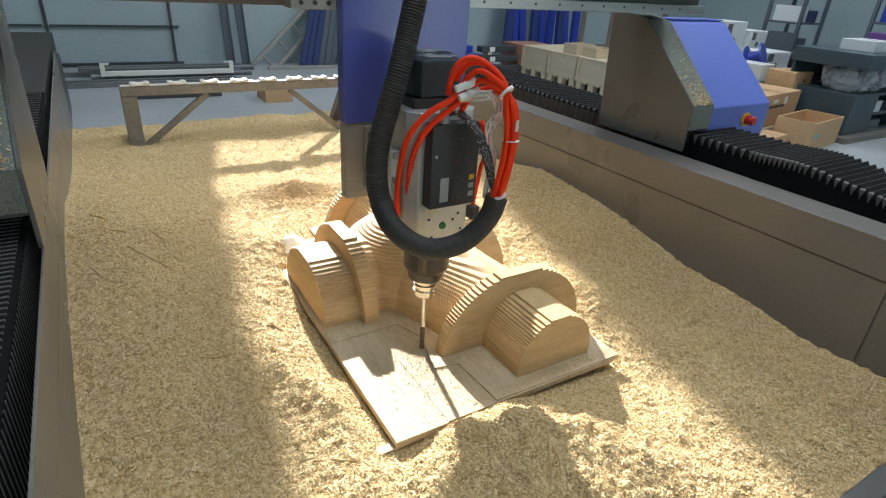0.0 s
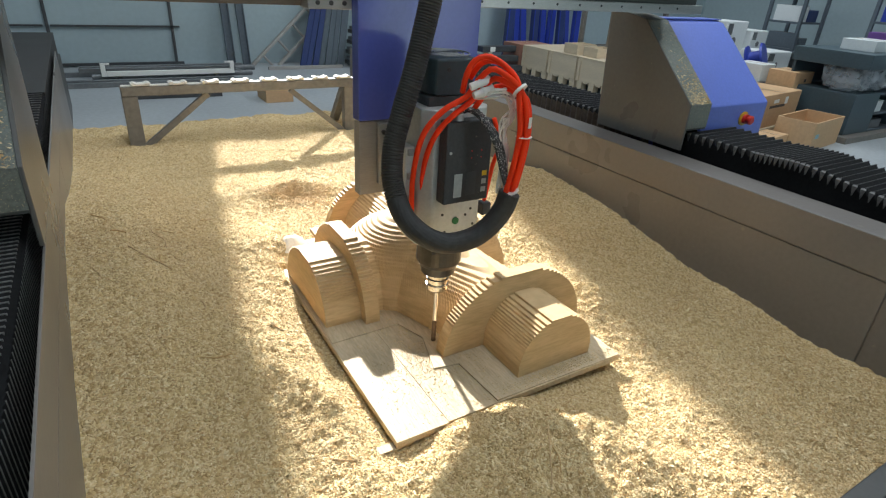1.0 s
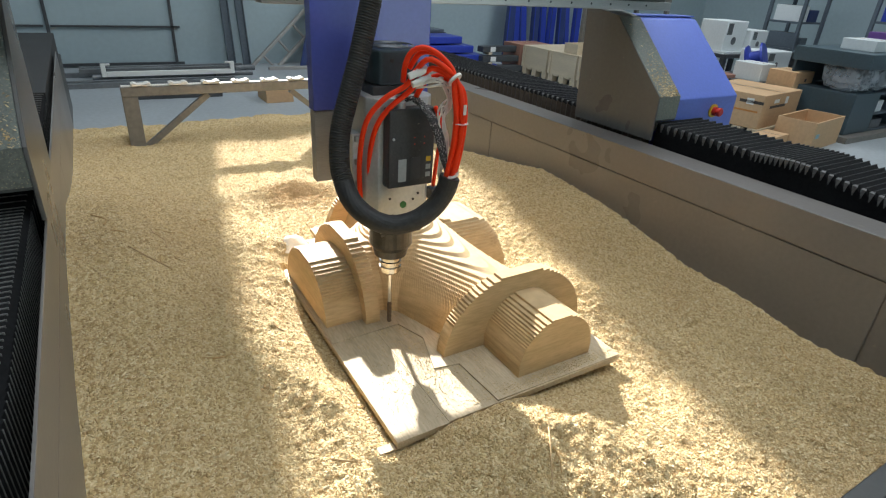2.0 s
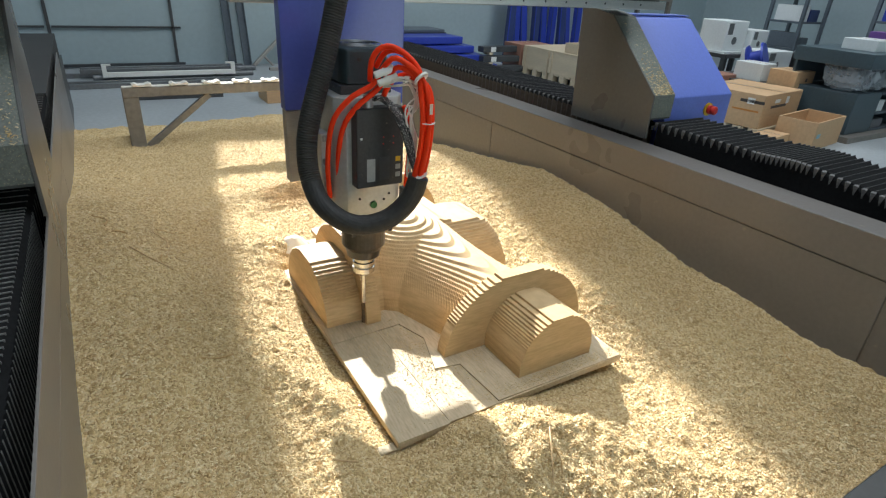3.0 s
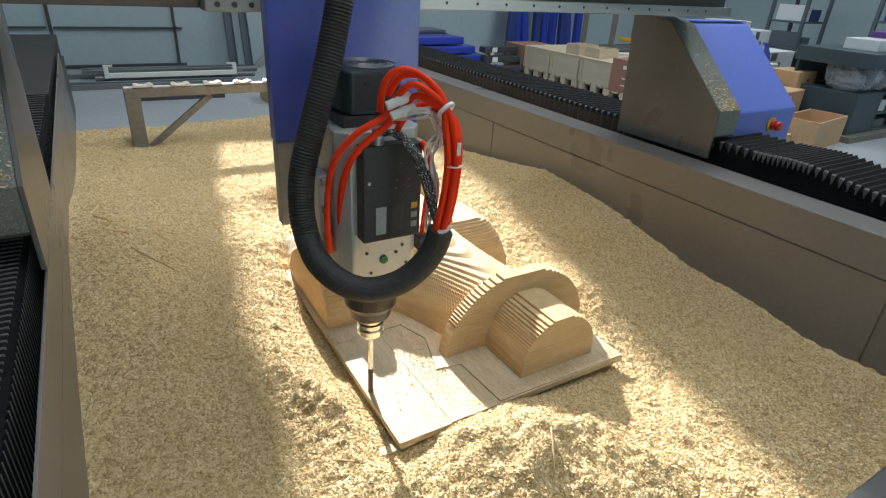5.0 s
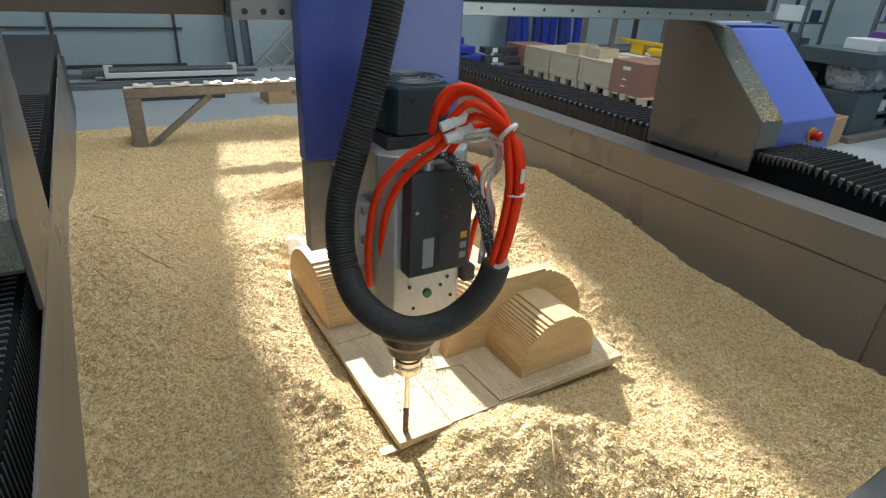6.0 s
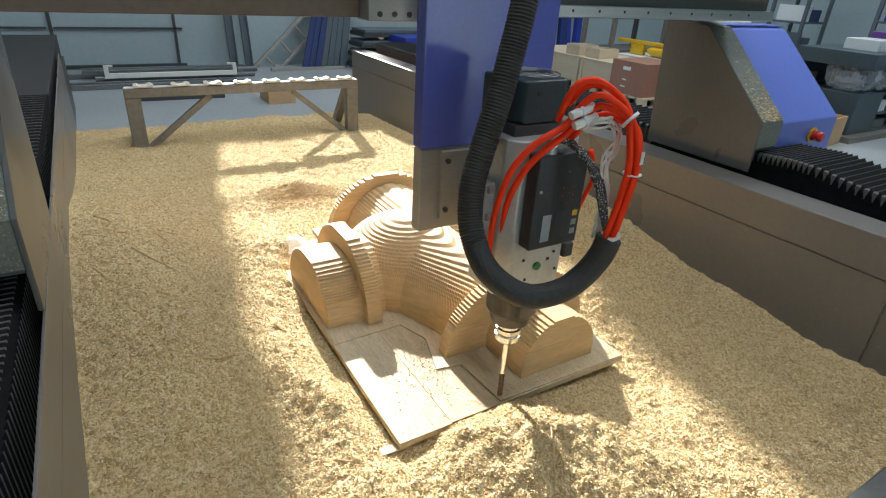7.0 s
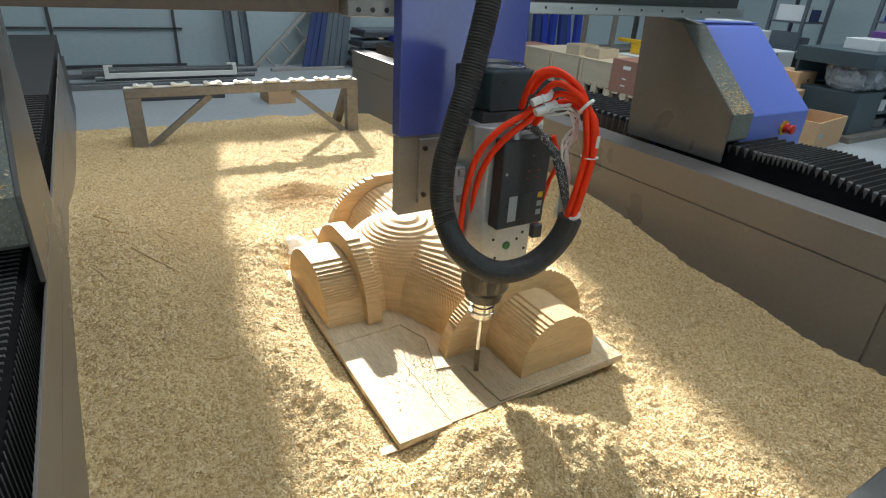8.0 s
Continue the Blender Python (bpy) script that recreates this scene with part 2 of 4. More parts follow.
RISE_RIGHT = [(0.3, 0.14), (0.5, 0.135), (0.6, 0.124), (0.7, 0.129), (0.8, 0.148), (0.91, 0.157), (1.03, 0.162), (1.16, 0.176), (1.31, 0.205), (1.47, 0.236), (1.64, 0.256), (1.84, 0.273), (2.0, 0.277), (2.27, 0.232), (2.65, 0.185), (3.2, 0.105), (4.3, 0.08)]


def straight(t, rows):
    for (a, u), (b, v) in zip(rows, rows[1:]):
        if t <= b:
            return u + (v - u) * min(1, max(0, (t - a) / (b - a)))
    return rows[-1][1]


def left_edge(y):
    return LEFT - LEAN * y


def dust_height(x, y):
    """How high the sawdust lies."""
    gl, gr = math.exp(-((x - left_edge(y)) / 0.42) ** 2), math.exp(-((RIGHT - x) / 0.36) ** 2)
    h = 0.092 + (0.022 * noise.noise((x * 2.1, y * 2.1, 0.3)) + 0.011 * noise.noise((x * 7, y * 7, 4.1))) * (1 - max(gl, gr)) + 0.006 * noise.noise((x * 19, y * 19, 1.7)) + 0.0055 * noise.noise((x * 42, y * 42, 3.1)) + 0.0038 * noise.noise((x * 80, y * 80, 6.4))
    h += (straight(y, RISE_LEFT) - 0.092) * gl + (straight(y, RISE_RIGHT) - 0.092) * gr
    # the heap before the board, and a small one behind the work
    n = 0.026 * noise.noise((x * 9, y * 9, 2.2)) + 0.014 * noise.noise((x * 24, y * 24, 7.2))
    h += (0.092 + n) * math.exp(-((x - 0.70) / 0.19) ** 2 - ((y - 0.75) / (0.105 if y > 0.75 else 0.2)) ** 2)
    h += (0.03 + 0.6 * n) * math.exp(-((x - 0.9) / 0.16) ** 2 - ((y - 0.62) / 0.14) ** 2)
    h += 0.05 * math.exp(-((x - 0.76) / 0.17) ** 2 - ((y - 2.57) / 0.15) ** 2) - 0.055 * math.exp(-((x - 0.75) / 0.09) ** 2 - ((y - 2.54) / 0.09) ** 2)
    h += 0.022 * math.exp(-((x - 0.36 + 0.45 * (y - 1.05)) / 0.035) ** 2 - ((y - 1.02) / 0.14) ** 2)
    h += 0.05 * math.exp(-((x - 1.36) / 0.1) ** 2 - ((y - 1.2) / 0.2) ** 2)
    h += 0.03 * math.exp(-((x - 0.34) / 0.07) ** 2 - ((y - 1.0) / 0.3) ** 2)
    h += 0.05 * math.exp(-((x - 0.42) / 0.09) ** 2 - ((y - 1.98) / 0.2) ** 2) + 0.07 * math.exp(-((x - 0.55) / 0.075) ** 2 - ((y - 1.93) / 0.08) ** 2)
    if 0.66 < x < 1.24 and 1.82 < y < 2.1:
        h = min(h, 0.118)
    # swept low along the board's edges
    dx = max(BOARD[0] - x, x - BOARD[1], 0)
    dy = max(BOARD[2] - y, y - BOARD[3], 0)
    d = math.hypot(dx, dy)
    k = math.exp(-(d / 0.05) ** 2) * (1.0 if y < 1.5 else max(0.0, 1 - (y - 1.5) / 0.15))
    if x > 0.5 and y < 1.0:
        k *= max(0.0, 1 - (x - 0.5) / 0.06) if x < 0.8 else min(1.0, (x - 0.8) / 0.12)
    h = h * (1 - k) + min(h, 0.098) * k
    if dx == 0 and 0.97 < y < 1.8:
        h = min(h, 0.1)
    # thins out on the bare floor at the far end
    e = y - 4.5 - 0.12 * noise.noise((x * 3, 0.2, 5.0)) - 0.06 * noise.noise((x * 11, y * 4, 5.0))
    if e > -0.3:
        k = min(1, (e + 0.3) / 0.3)
        h = h * (1 - k) - 0.01 * k
    return h


def chips(xs, ys, zs, size, rng, slim=(0.2, 0.5), lift=0.0012):
    """Small ridged flakes at the given places, as vertices and faces."""
    n = len(xs)
    a, r = rng.uniform(0, 6.2832, n), size * rng.uniform(0.55, 1.5, n)
    r = np.where(rng.random(n) < 0.03, r * 1.9, r)
    w, tilt, up = r * rng.uniform(slim[0], slim[1], n), rng.normal(0, 0.32, n) * r, r * rng.uniform(0.2, 0.45, n)
    u = np.stack([-r, r, r, -r, 0 * r], 1)
    v = np.stack([-w, -w, w, w, 0 * w], 1)
    hz = np.stack([-tilt, tilt, tilt + up * 0.4, -tilt + up * 0.4, up + 0.0006], 1)
    ca, sa = np.cos(a)[:, None], np.sin(a)[:, None]
    verts = np.stack([xs[:, None] + u * ca - v * sa, ys[:, None] + u * sa + v * ca, zs[:, None] + lift + hz], 2).reshape(-1, 3)
    base = (np.arange(n) * 5)[:, None, None]
    faces = (base + np.array([(0, 1, 4), (1, 2, 4), (2, 3, 4), (3, 0, 4)])[None]).reshape(-1, 3)
    return verts.tolist(), [], faces.tolist()


def sawdust():
    nx, ny = 400, 860
    us, ys = np.linspace(0, 1, nx), 0.243 + (4.75 - 0.243) * np.linspace(0, 1, ny) ** 1.35
    verts = []
    for y in ys:
        x0 = left_edge(y) - 0.002
        for u in us:
            x = x0 + (RIGHT + 0.004 - x0) * float(u)
            verts.append((x, float(y), dust_height(x, float(y))))
    faces = [(j * nx + i, j * nx + i + 1, (j + 1) * nx + i + 1, (j + 1) * nx + i) for j in range(ny - 1) for i in range(nx - 1)]
    ob = part("sawdust", (verts, [], faces), M["sawdust"], smooth=True)
    tagged(ob, "deep bed of pale pine sawdust covering the machine bed", "sawdust", kind="stuff")
    grid = np.array(verts)[:, 2].reshape(ny, nx)

    def level(x, y):
        """The sheet's height, between its vertices."""
        x0 = LEFT - LEAN * y - 0.002
        fu = np.clip((x - x0) / (RIGHT + 0.004 - x0), 0, 0.9999) * (nx - 1)
        fv = np.clip((y - 0.243) / (4.75 - 0.243), 0, 0.9999) ** (1 / 1.35) * (ny - 1)
        i, j = fu.astype(int), fv.astype(int)
        a, b = fu - i, fv - j
        return (grid[j, i] * (1 - a) + grid[j, i + 1] * a) * (1 - b) + (grid[j + 1, i] * (1 - a) + grid[j + 1, i + 1] * a) * b

    rng = np.random.default_rng(3)
    n = 170000
    x, y = rng.uniform(LEFT + 0.01, RIGHT - 0.01, n), 0.27 + 3.7 * rng.random(n) ** 1.9
    z = level(x, y)
    keep = ~((BOARD[0] < x) & (x < BOARD[1]) & (BOARD[2] < y) & (y < BOARD[3]) & (z < 0.13))
    x, y, z = x[keep], y[keep], z[keep]
    ob = part("wood_chips", chips(x, y, z, 0.0029, rng), M["chips"])
    tagged(ob, "loose pale pine chips and shavings lying on the sawdust", "wood chips", kind="stuff")
    # a thin scatter on the board itself, thickest at the foot of the rounded forms
    n = 5200
    spot = rng.random(n)
    x = np.where(spot < 0.2, rng.uniform(0.47, 1.18, n), np.where(spot < 0.75, rng.normal(0.68, 0.075, n), rng.normal(0.98, 0.13, n)))
    y = np.where(spot < 0.2, rng.uniform(0.87, 1.36, n), np.where(spot < 0.75, rng.normal(1.13, 0.11, n), rng.normal(0.888, 0.012, n)))
    keep = (x > BOARD[0] + 0.01) & (x < BOARD[1] - 0.01) & (y > BOARD[2] + 0.01) & (y < 1.4)
    x, y = x[keep], y[keep]
    ob = part("chips_on_board", chips(x, y, np.where((x > 0.75) | (y > 1.29), BOARD[5] + 0.004, BOARD[5]), 0.0016, rng, lift=0.0006), M["pale_chips"])
    tagged(ob, "thin scatter of pine chips on the base board", "wood chips", kind="stuff")


def brown_chips():
    rng = np.random.default_rng(12)
    x, y = rng.normal(0.75, 0.062, 3600), rng.normal(2.54, 0.062, 3600)
    z = np.array([dust_height(a, b) for a, b in zip(x.tolist(), y.tolist())])
    ob = part("brown_wood_chips", chips(x, y, z, 0.0055, rng), M["brown_chips"])
    tagged(ob, "patch of brown coarse wood chips in a hollow of the sawdust", "wood chips", kind="stuff")


def sun_glare_patch():
    """A smooth white patch beside the pattern, standing in for burnt-out sun on sawdust."""
    n, verts = 34, []
    for j in range(n):
        for i in range(n):
            u, v = i / (n - 1) * 2 - 1, j / (n - 1) * 2 - 1
            x, y = 0.558 + 0.085 * u + 0.01 * v, 1.895 + 0.11 * v
            level = sum(dust_height(x + a, y + b) for a, b in ((0, 0), (0.02, 0), (-0.02, 0), (0, 0.02), (0, -0.02))) / 5
            r = math.hypot(u, v) + 0.25 * noise.noise((u * 2.2, v * 2.2, 9.0)) + 0.1 * noise.noise((u * 7, v * 7, 2.0))
            verts.append((x, y, level + 0.012 - 0.032 * max(0.0, r - 0.25)))
    faces = [(j * n + i, j * n + i + 1, (j + 1) * n + i + 1, (j + 1) * n + i) for j in range(n - 1) for i in range(n - 1)]
    ob = part("sun_glare_patch", (verts, [], faces), M["sun_white"], smooth=True)
    tagged(ob, "sawdust patch whitened for the sun's glare", "wood flour", kind="stuff")


def chip_material():
    """Pine chips, each of its own tone."""
    mat = material("pine_chips", (0.74, 0.57, 0.33), 0.8, grain=220, bump=0.2, second=(0.46, 0.3, 0.14), stain=60)
    nt = mat.node_tree
    geo, tone = nt.nodes.new("ShaderNodeNewGeometry"), nt.nodes.new("ShaderNodeValToRGB")
    tone.color_ramp.elements[0].color, tone.color_ramp.elements[1].color = (0.43, 0.27, 0.115, 1), (0.85, 0.71, 0.45, 1)
    mid = tone.color_ramp.elements.new(0.45)
    mid.color = (0.69, 0.5, 0.245, 1)
    nt.links.new(geo.outputs["Random Per Island"], tone.inputs[0])
    nt.links.new(tone.outputs[0], nt.nodes["Principled BSDF"].inputs["Base Color"])
    return mat


M["chips"] = chip_material()
def sawdust_material():
    """Packed particles, each cell of its own tone and height, with broad paler and browner drifts."""
    mat = material("sawdust", (0.71, 0.54, 0.275), 0.9, grain=45, bump=0, second=(0.48, 0.325, 0.155), stain=4)
    nt = mat.node_tree
    bsdf, co = nt.nodes["Principled BSDF"], nt.nodes["Texture Coordinate"]
    broad = bsdf.inputs["Base Color"].links[0].from_socket
    warp, shift = nt.nodes.new("ShaderNodeTexNoise"), nt.nodes.new("ShaderNodeVectorMath")
    warp.inputs["Scale"].default_value = 120
    shift.operation = "MULTIPLY_ADD"
    shift.inputs[1].default_value = (0.008, 0.008, 0.008)
    nt.links.new(co.outputs["Object"], warp.inputs["Vector"])
    nt.links.new(warp.outputs["Color"], shift.inputs[0])
    nt.links.new(co.outputs["Object"], shift.inputs[2])
    cell, tone, mix = nt.nodes.new("ShaderNodeTexVoronoi"), nt.nodes.new("ShaderNodeValToRGB"), nt.nodes.new("ShaderNodeMix")
    cell.inputs["Scale"].default_value = 165
    nt.links.new(shift.outputs[0], cell.inputs["Vector"])
    nt.links.new(cell.outputs["Color"], tone.inputs[0])
    el = tone.color_ramp.elements
    el[0].position, el[0].color = 0.15, (0.34, 0.2, 0.075, 1)
    el[1].position, el[1].color = 0.9, (0.85, 0.71, 0.45, 1)
    el.new(0.45).color = (0.66, 0.475, 0.225, 1)
    mix.data_type = "RGBA"
    mix.inputs["Factor"].default_value = 0.65
    nt.links.new(broad, mix.inputs["A"])
    nt.links.new(tone.outputs[0], mix.inputs["B"])
    nt.links.new(mix.outputs["Result"], bsdf.inputs["Base Color"])
    bp = nt.nodes.new("ShaderNodeBump")
    bp.invert = True
    bp.inputs["Strength"].default_value, bp.inputs["Distance"].default_value = 0.8, 0.005
    nt.links.new(cell.outputs["Distance"], bp.inputs["Height"])
    lump, lumps = nt.nodes.new("ShaderNodeBump"), nt.nodes.new("ShaderNodeTexNoise")
    lumps.inputs["Scale"].default_value, lumps.inputs["Detail"].default_value = 110, 3
    lump.inputs["Strength"].default_value, lump.inputs["Distance"].default_value = 0.6, 0.011
    nt.links.new(co.outputs["Object"], lumps.inputs["Vector"])
    nt.links.new(lumps.outputs[0], lump.inputs["Height"])
    nt.links.new(lump.outputs[0], bp.inputs["Normal"])
    nt.links.new(bp.outputs[0], bsdf.inputs["Normal"])
    return mat


M["sawdust"] = sawdust_material()
M["pale_chips"] = material("pale_chips", (0.66, 0.51, 0.29), 0.8, grain=220, bump=0.1, vary=0.2, stain=60)
# sawdust whitened to carry the glare of the sun spot
M["sun_white"] = material("sun_glare_patch", (0.86, 0.8, 0.68), 0.85, grain=200, bump=0.1, vary=0.05, stain=40)
M["brown_chips"] = material("brown_chips", (0.58, 0.39, 0.18), 0.8, grain=220, bump=0.2, second=(0.46, 0.28, 0.11), stain=60)


def bed_walls():
    """A thin sheet on the left, a box section with a ledge on the right."""
    left = tagged(new("bed_wall_left"), "taupe painted sheet-steel side wall of the machine bed", "machine wall", kind="structure")
    left.matrix_basis = pose(LEFT, 0, 0, 0, 0, math.degrees(math.atan(LEAN)))
    part("core", boxes((-0.005, -0.0015, Y0, Y1, 0, 0.5255)), M["taupe"], left)
    part("top_rail", boxes((-0.0055, 0.0, Y0, Y1, 0.408, 0.527), bevel=0.001), M["taupe"], left)
    for a, b in ((Y0, 2.428), (2.433, Y1)):
        part("panel", boxes((-0.0012, -0.0002, a, b, 0.002, 0.4055)), M["taupe"], left)
    right = tagged(new("bed_wall_right"), "taupe painted sheet-steel side wall of the machine bed", "machine wall", kind="structure")
    right.matrix_basis = pose(RIGHT, 0, 0)
    part("core", boxes((0.006, 0.15, Y0, Y1, 0, 0.515)), M["taupe"], right)
    part("top_rail", boxes((0.0, 0.02, Y0, Y1, 0.408, 0.525), bevel=0.003), M["taupe"], right)
    part("ledge", boxes((0.024, 0.15, Y0, Y1, 0.515, 0.52)), M["taupe"], right)
    for a, b in ((Y0, 0.498), (0.503, 2.448), (2.453, Y1)):
        part("panel", boxes((0.002, 0.0058, a, b, 0.002, 0.404), bevel=0.001), M["taupe"], right)


def bed_front():
    ob = part("bed_wall_front", boxes((LEFT + 0.001, RIGHT - 0.001, 0.195, 0.242, 0, 0.2), bevel=0.003), M["dark"])
    tagged(ob, "dark steel sill across the near end of the bed", "machine wall", kind="structure")


# paler edge tone for the folds of the left bellows
M["rim"] = material("pale_bellows_edge", (0.2, 0.195, 0.185), 0.45, grain=120, bump=0.1, vary=0.4)
M["flap"] = material("bellows_flap", (0.1, 0.1, 0.098), 0.5, grain=120, bump=0.1, vary=0.4)


def bellows(x0, x1, z0, z1, y0, y1, pitch, skin, edge, tooth=0.0, side=None, label="black folded bellows covering the machine's guide rail", arch=None):
    """A folded rail cover: a zigzag skin, a stiff edge in each fold and, at choice, a pointed flap hanging over each shoulder."""
    ob = tagged(new("rail_bellows"), label, "bellows", "rail covers")
    folds, y = [], y0
    while y < y1:
        folds.append(y)
        y += pitch(y) if callable(pitch) else pitch
    lift = arch or (lambda y: 0.0)
    verts, faces = [], []
    for i in range(2 * len(folds) - 1):
        odd = i % 2
        y = folds[i // 2] if not odd else 0.5 * (folds[i // 2] + folds[i // 2 + 1])
        d = min(0.011, 0.3 * (folds[min(i // 2 + 1, len(folds) - 1)] - folds[i // 2])) * odd
        z = z1 + lift(y)
        w = 0.009 if tooth and not side else d          # a flat curtain hangs behind pointed flaps
        verts += [(x0 + w, y, z0), (x0 + w, y, z - 0.014 - d), (x0 + 0.012 + d, y, z - d), (x1 - 0.012 - d, y, z - d), (x1 - d, y, z - 0.014 - d), (x1 - d, y, z0)]
    for i in range(2 * len(folds) - 2):
        for k in range(5):
            a = i * 6 + k
            faces.append((a, a + 1, a + 7, a + 6))
    cloth = part("skin", (verts, [], faces), skin, ob)
    if side:
        cloth.data.materials.append(side)
        cloth.data.polygons.foreach_set("material_index", [1 if i % 5 == 0 else 0 for i in range(len(faces))])
    first = flap = None
    for y in folds:
        if first is None:
            e = 0.0012
            top = (x0 + 0.01, x1 - 0.01, -e, e, z1 - 0.003, z1 + 0.0015)
            o = first = part("fold_edge", boxes(top) if tooth else boxes((x0 + 0.017, x0 + 0.02, -e, e, z0, z1 - 0.014), top, (x1 - 0.003, x1 + 0.0005, -e, e, z0, z1 - 0.014)), edge, ob)
        else:
            o = new("fold_edge", first.data)
            o.parent = ob
        o.location = (0, y, lift(y))
        if tooth:
            if flap is None:
                bm = bmesh.new()
                p = [bm.verts.new(c) for c in ((x0 - 0.002, -0.0085, z1 - 0.004), (x0 - 0.002, 0.0085, z1 - 0.004), (x0 - 0.004, 0.0, z1 - tooth),
                                               (x0 + 0.004, -0.006, z1 + 0.001), (x0 + 0.004, 0.006, z1 + 0.001), (x0 + 0.004, 0.0, z1 - tooth))]
                for f in ((0, 1, 2), (3, 5, 4), (0, 3, 4, 1), (1, 4, 5, 2), (2, 5, 3, 0)):
                    bm.faces.new([p[k] for k in f])
                o = flap = part("flap", bm, M["flap"], ob, "stiff grey pointed flap")
            else:
                o = new("flap", flap.data)
                o.parent = ob
            o.location = (0, y, lift(y))
    return ob


sawdust()
brown_chips()
sun_glare_patch()
bed_walls()
bed_front()
bellows(2.02, 2.34, 0.44, 0.60, 0.1, 1.565, lambda y: 0.034 if y > 1.1 else 0.018 if y > 0.9 or y < 0.66 else 0.026, M["bellows"], M["fold"], tooth=0.034, arch=lambda y: 0.01 * math.exp(-((y - 0.95) / 0.1) ** 2) - 0.02 * max(0.0, min(1.0, (0.86 - y) / 0.2)))
# side colour paints in the light thrown back by the sunlit sawdust
bellows(2.02, 2.34, 0.44, 0.583, 1.567, Y1, 0.038, M["bellows"], M["fold"], tooth=0.018, side=M["side"], label="black bellows, sides browned for light off the sawdust, over the guide rail")
bellows(-0.52, -0.19, 0.40, 0.55, Y0, 1.6, 0.021, M["bellows"], M["rim"])
bellows(-0.52, -0.19, 0.40, 0.545, 1.604, 3.0, 0.045, M["bellows"], M["rim"])
far_cover = thing("rail_cover", "smooth black sheet cover over the end of the guide rail", "rail cover")
part("top_sheet", boxes((-0.52, -0.19, 3.004, 5.265, 0.545, 0.551), bevel=0.001), M["rubber"], far_cover)
part("side_sheet", boxes((-0.196, -0.1905, 3.004, 5.265, 0.397, 0.5445)), M["rubber"], far_cover)
part("end_sheet", boxes((-0.52, -0.1965, 5.26, 5.265, 0.397, 0.5445)), M["rubber"], far_cover)
part("guide_beam", boxes((1.99, 2.4, Y0, Y1, 0, 0.435)), M["dark"]), part("guide_beam", boxes((-0.56, -0.178, Y0, 5.3, 0, 0.395)), M["dark"])
for o in [o for o in scene.objects if o.name.startswith("guide_beam")]:
    tagged(o, "dark steel beam under the rail bellows", "machine beam", kind="structure")

# ---- the wooden pattern on its board ----
BT = BOARD[5]                # top of the board
STEP = 0.0085                # depth of each roughing pass


def stair_outline(r, shoulder, step=STEP, flat=1.0):
    """Half a round profile cut in level steps, on an upright foot."""
    right, z = [], 0.0
    n = int(round((r * flat + shoulder) / step))
    for i in range(n):
        z0, z1 = i * step, (i + 1) * step
        u = max(0.0, z0 - shoulder)
        w = math.sqrt(max(0.0, r * r - min(r, u / flat) ** 2)) if u > 0 else r
        w += 0.0012 * noise.noise((i * 3.7, r * 40, 0.5))
        if w < 0.012:
            break
        if 0 < u < 0.42 * r * flat:
            right += [(w, z0)]          # finished smooth near the foot
        else:
            right += [(w, z0), (w - 0.001, z1)]
    return [(-a, b) for a, b in right] + [(a, b) for a, b in reversed(right)]


def half_round(axis, centre, r, shoulder, a, b, step=STEP, flat=1.0):
    bm = bmesh.new()
    prism(bm, [(centre + u, BT + v) for u, v in stair_outline(r, shoulder, step, flat)], axis, a, b)
    return bm


def body_height(x, y):
    """The rounded valve body over the board, before stepping."""
    def ball(cx, cy, rx, ry, rz):
        q = 1 - ((x - cx) / rx) ** 2 - ((y - cy) / ry) ** 2
        return rz * math.sqrt(q) if q > 0 else 0.0
    def pipe(along, c, across, r, lo, hi, foot=0.0):
        if not lo <= along <= hi:
            return 0.0
        q = r * r - (across - c) ** 2
        return foot + math.sqrt(q) if q > 0 else 0.0
    h = ball(0.825, 1.575, 0.24, 0.25, 0.236)
    # the neck towards the front flange, and those to the other two
    k = min(1, max(0, (y - 1.1) / 0.45))
    h = max(h, pipe(y, 0.965 - 0.115 * k, x, 0.178 + 0.05 * k * k, 1.1, 1.58))
    h = max(h, pipe(x, 1.57, y, 0.185, 0.63, 0.86))
    h = max(h, pipe(y, 0.97, x, 0.19, 1.58, 2.0))
    k = max(0.0, min(1.0, (x - 1.0) / 0.215))
    h = max(h, min(0.174, pipe(x, 1.66, y, 0.195, 0.86, 1.215)) * (1 - 0.3 * k ** 8))
    return h


def carved_body():
    x0, x1, y0, y1, g = 0.6, 1.24, 1.1, 2.02, 0.0033
    nx, ny = int((x1 - x0) / g) + 1, int((y1 - y0) / g) + 1
    verts, faces = [], []
    for j in range(ny):
        for i in range(nx):
            x, y = x0 + i * g, y0 + j * g
            h = body_height(x, y)
            u = h / STEP
            f = u - math.floor(u)
            slope = math.hypot(body_height(x + 0.004, y) - body_height(x - 0.004, y), body_height(x, y + 0.004) - body_height(x, y - 0.004)) / 0.008
            cut = STEP * (math.floor(u) + min(1, f / 0.3))
            k = min(1.0, max(0.0, (slope - 1.1) / 1.2))
            h = cut * (1 - k) + (h + 0.0007 * math.sin(u * 6.283)) * k if h > 0.004 else -0.012
            verts.append((x, y, BT + h - 0.002))
    for j in range(ny - 1):
        for i in range(nx - 1):
            faces.append((j * nx + i, j * nx + i + 1, (j + 1) * nx + i + 1, (j + 1) * nx + i))
    return verts, [], faces


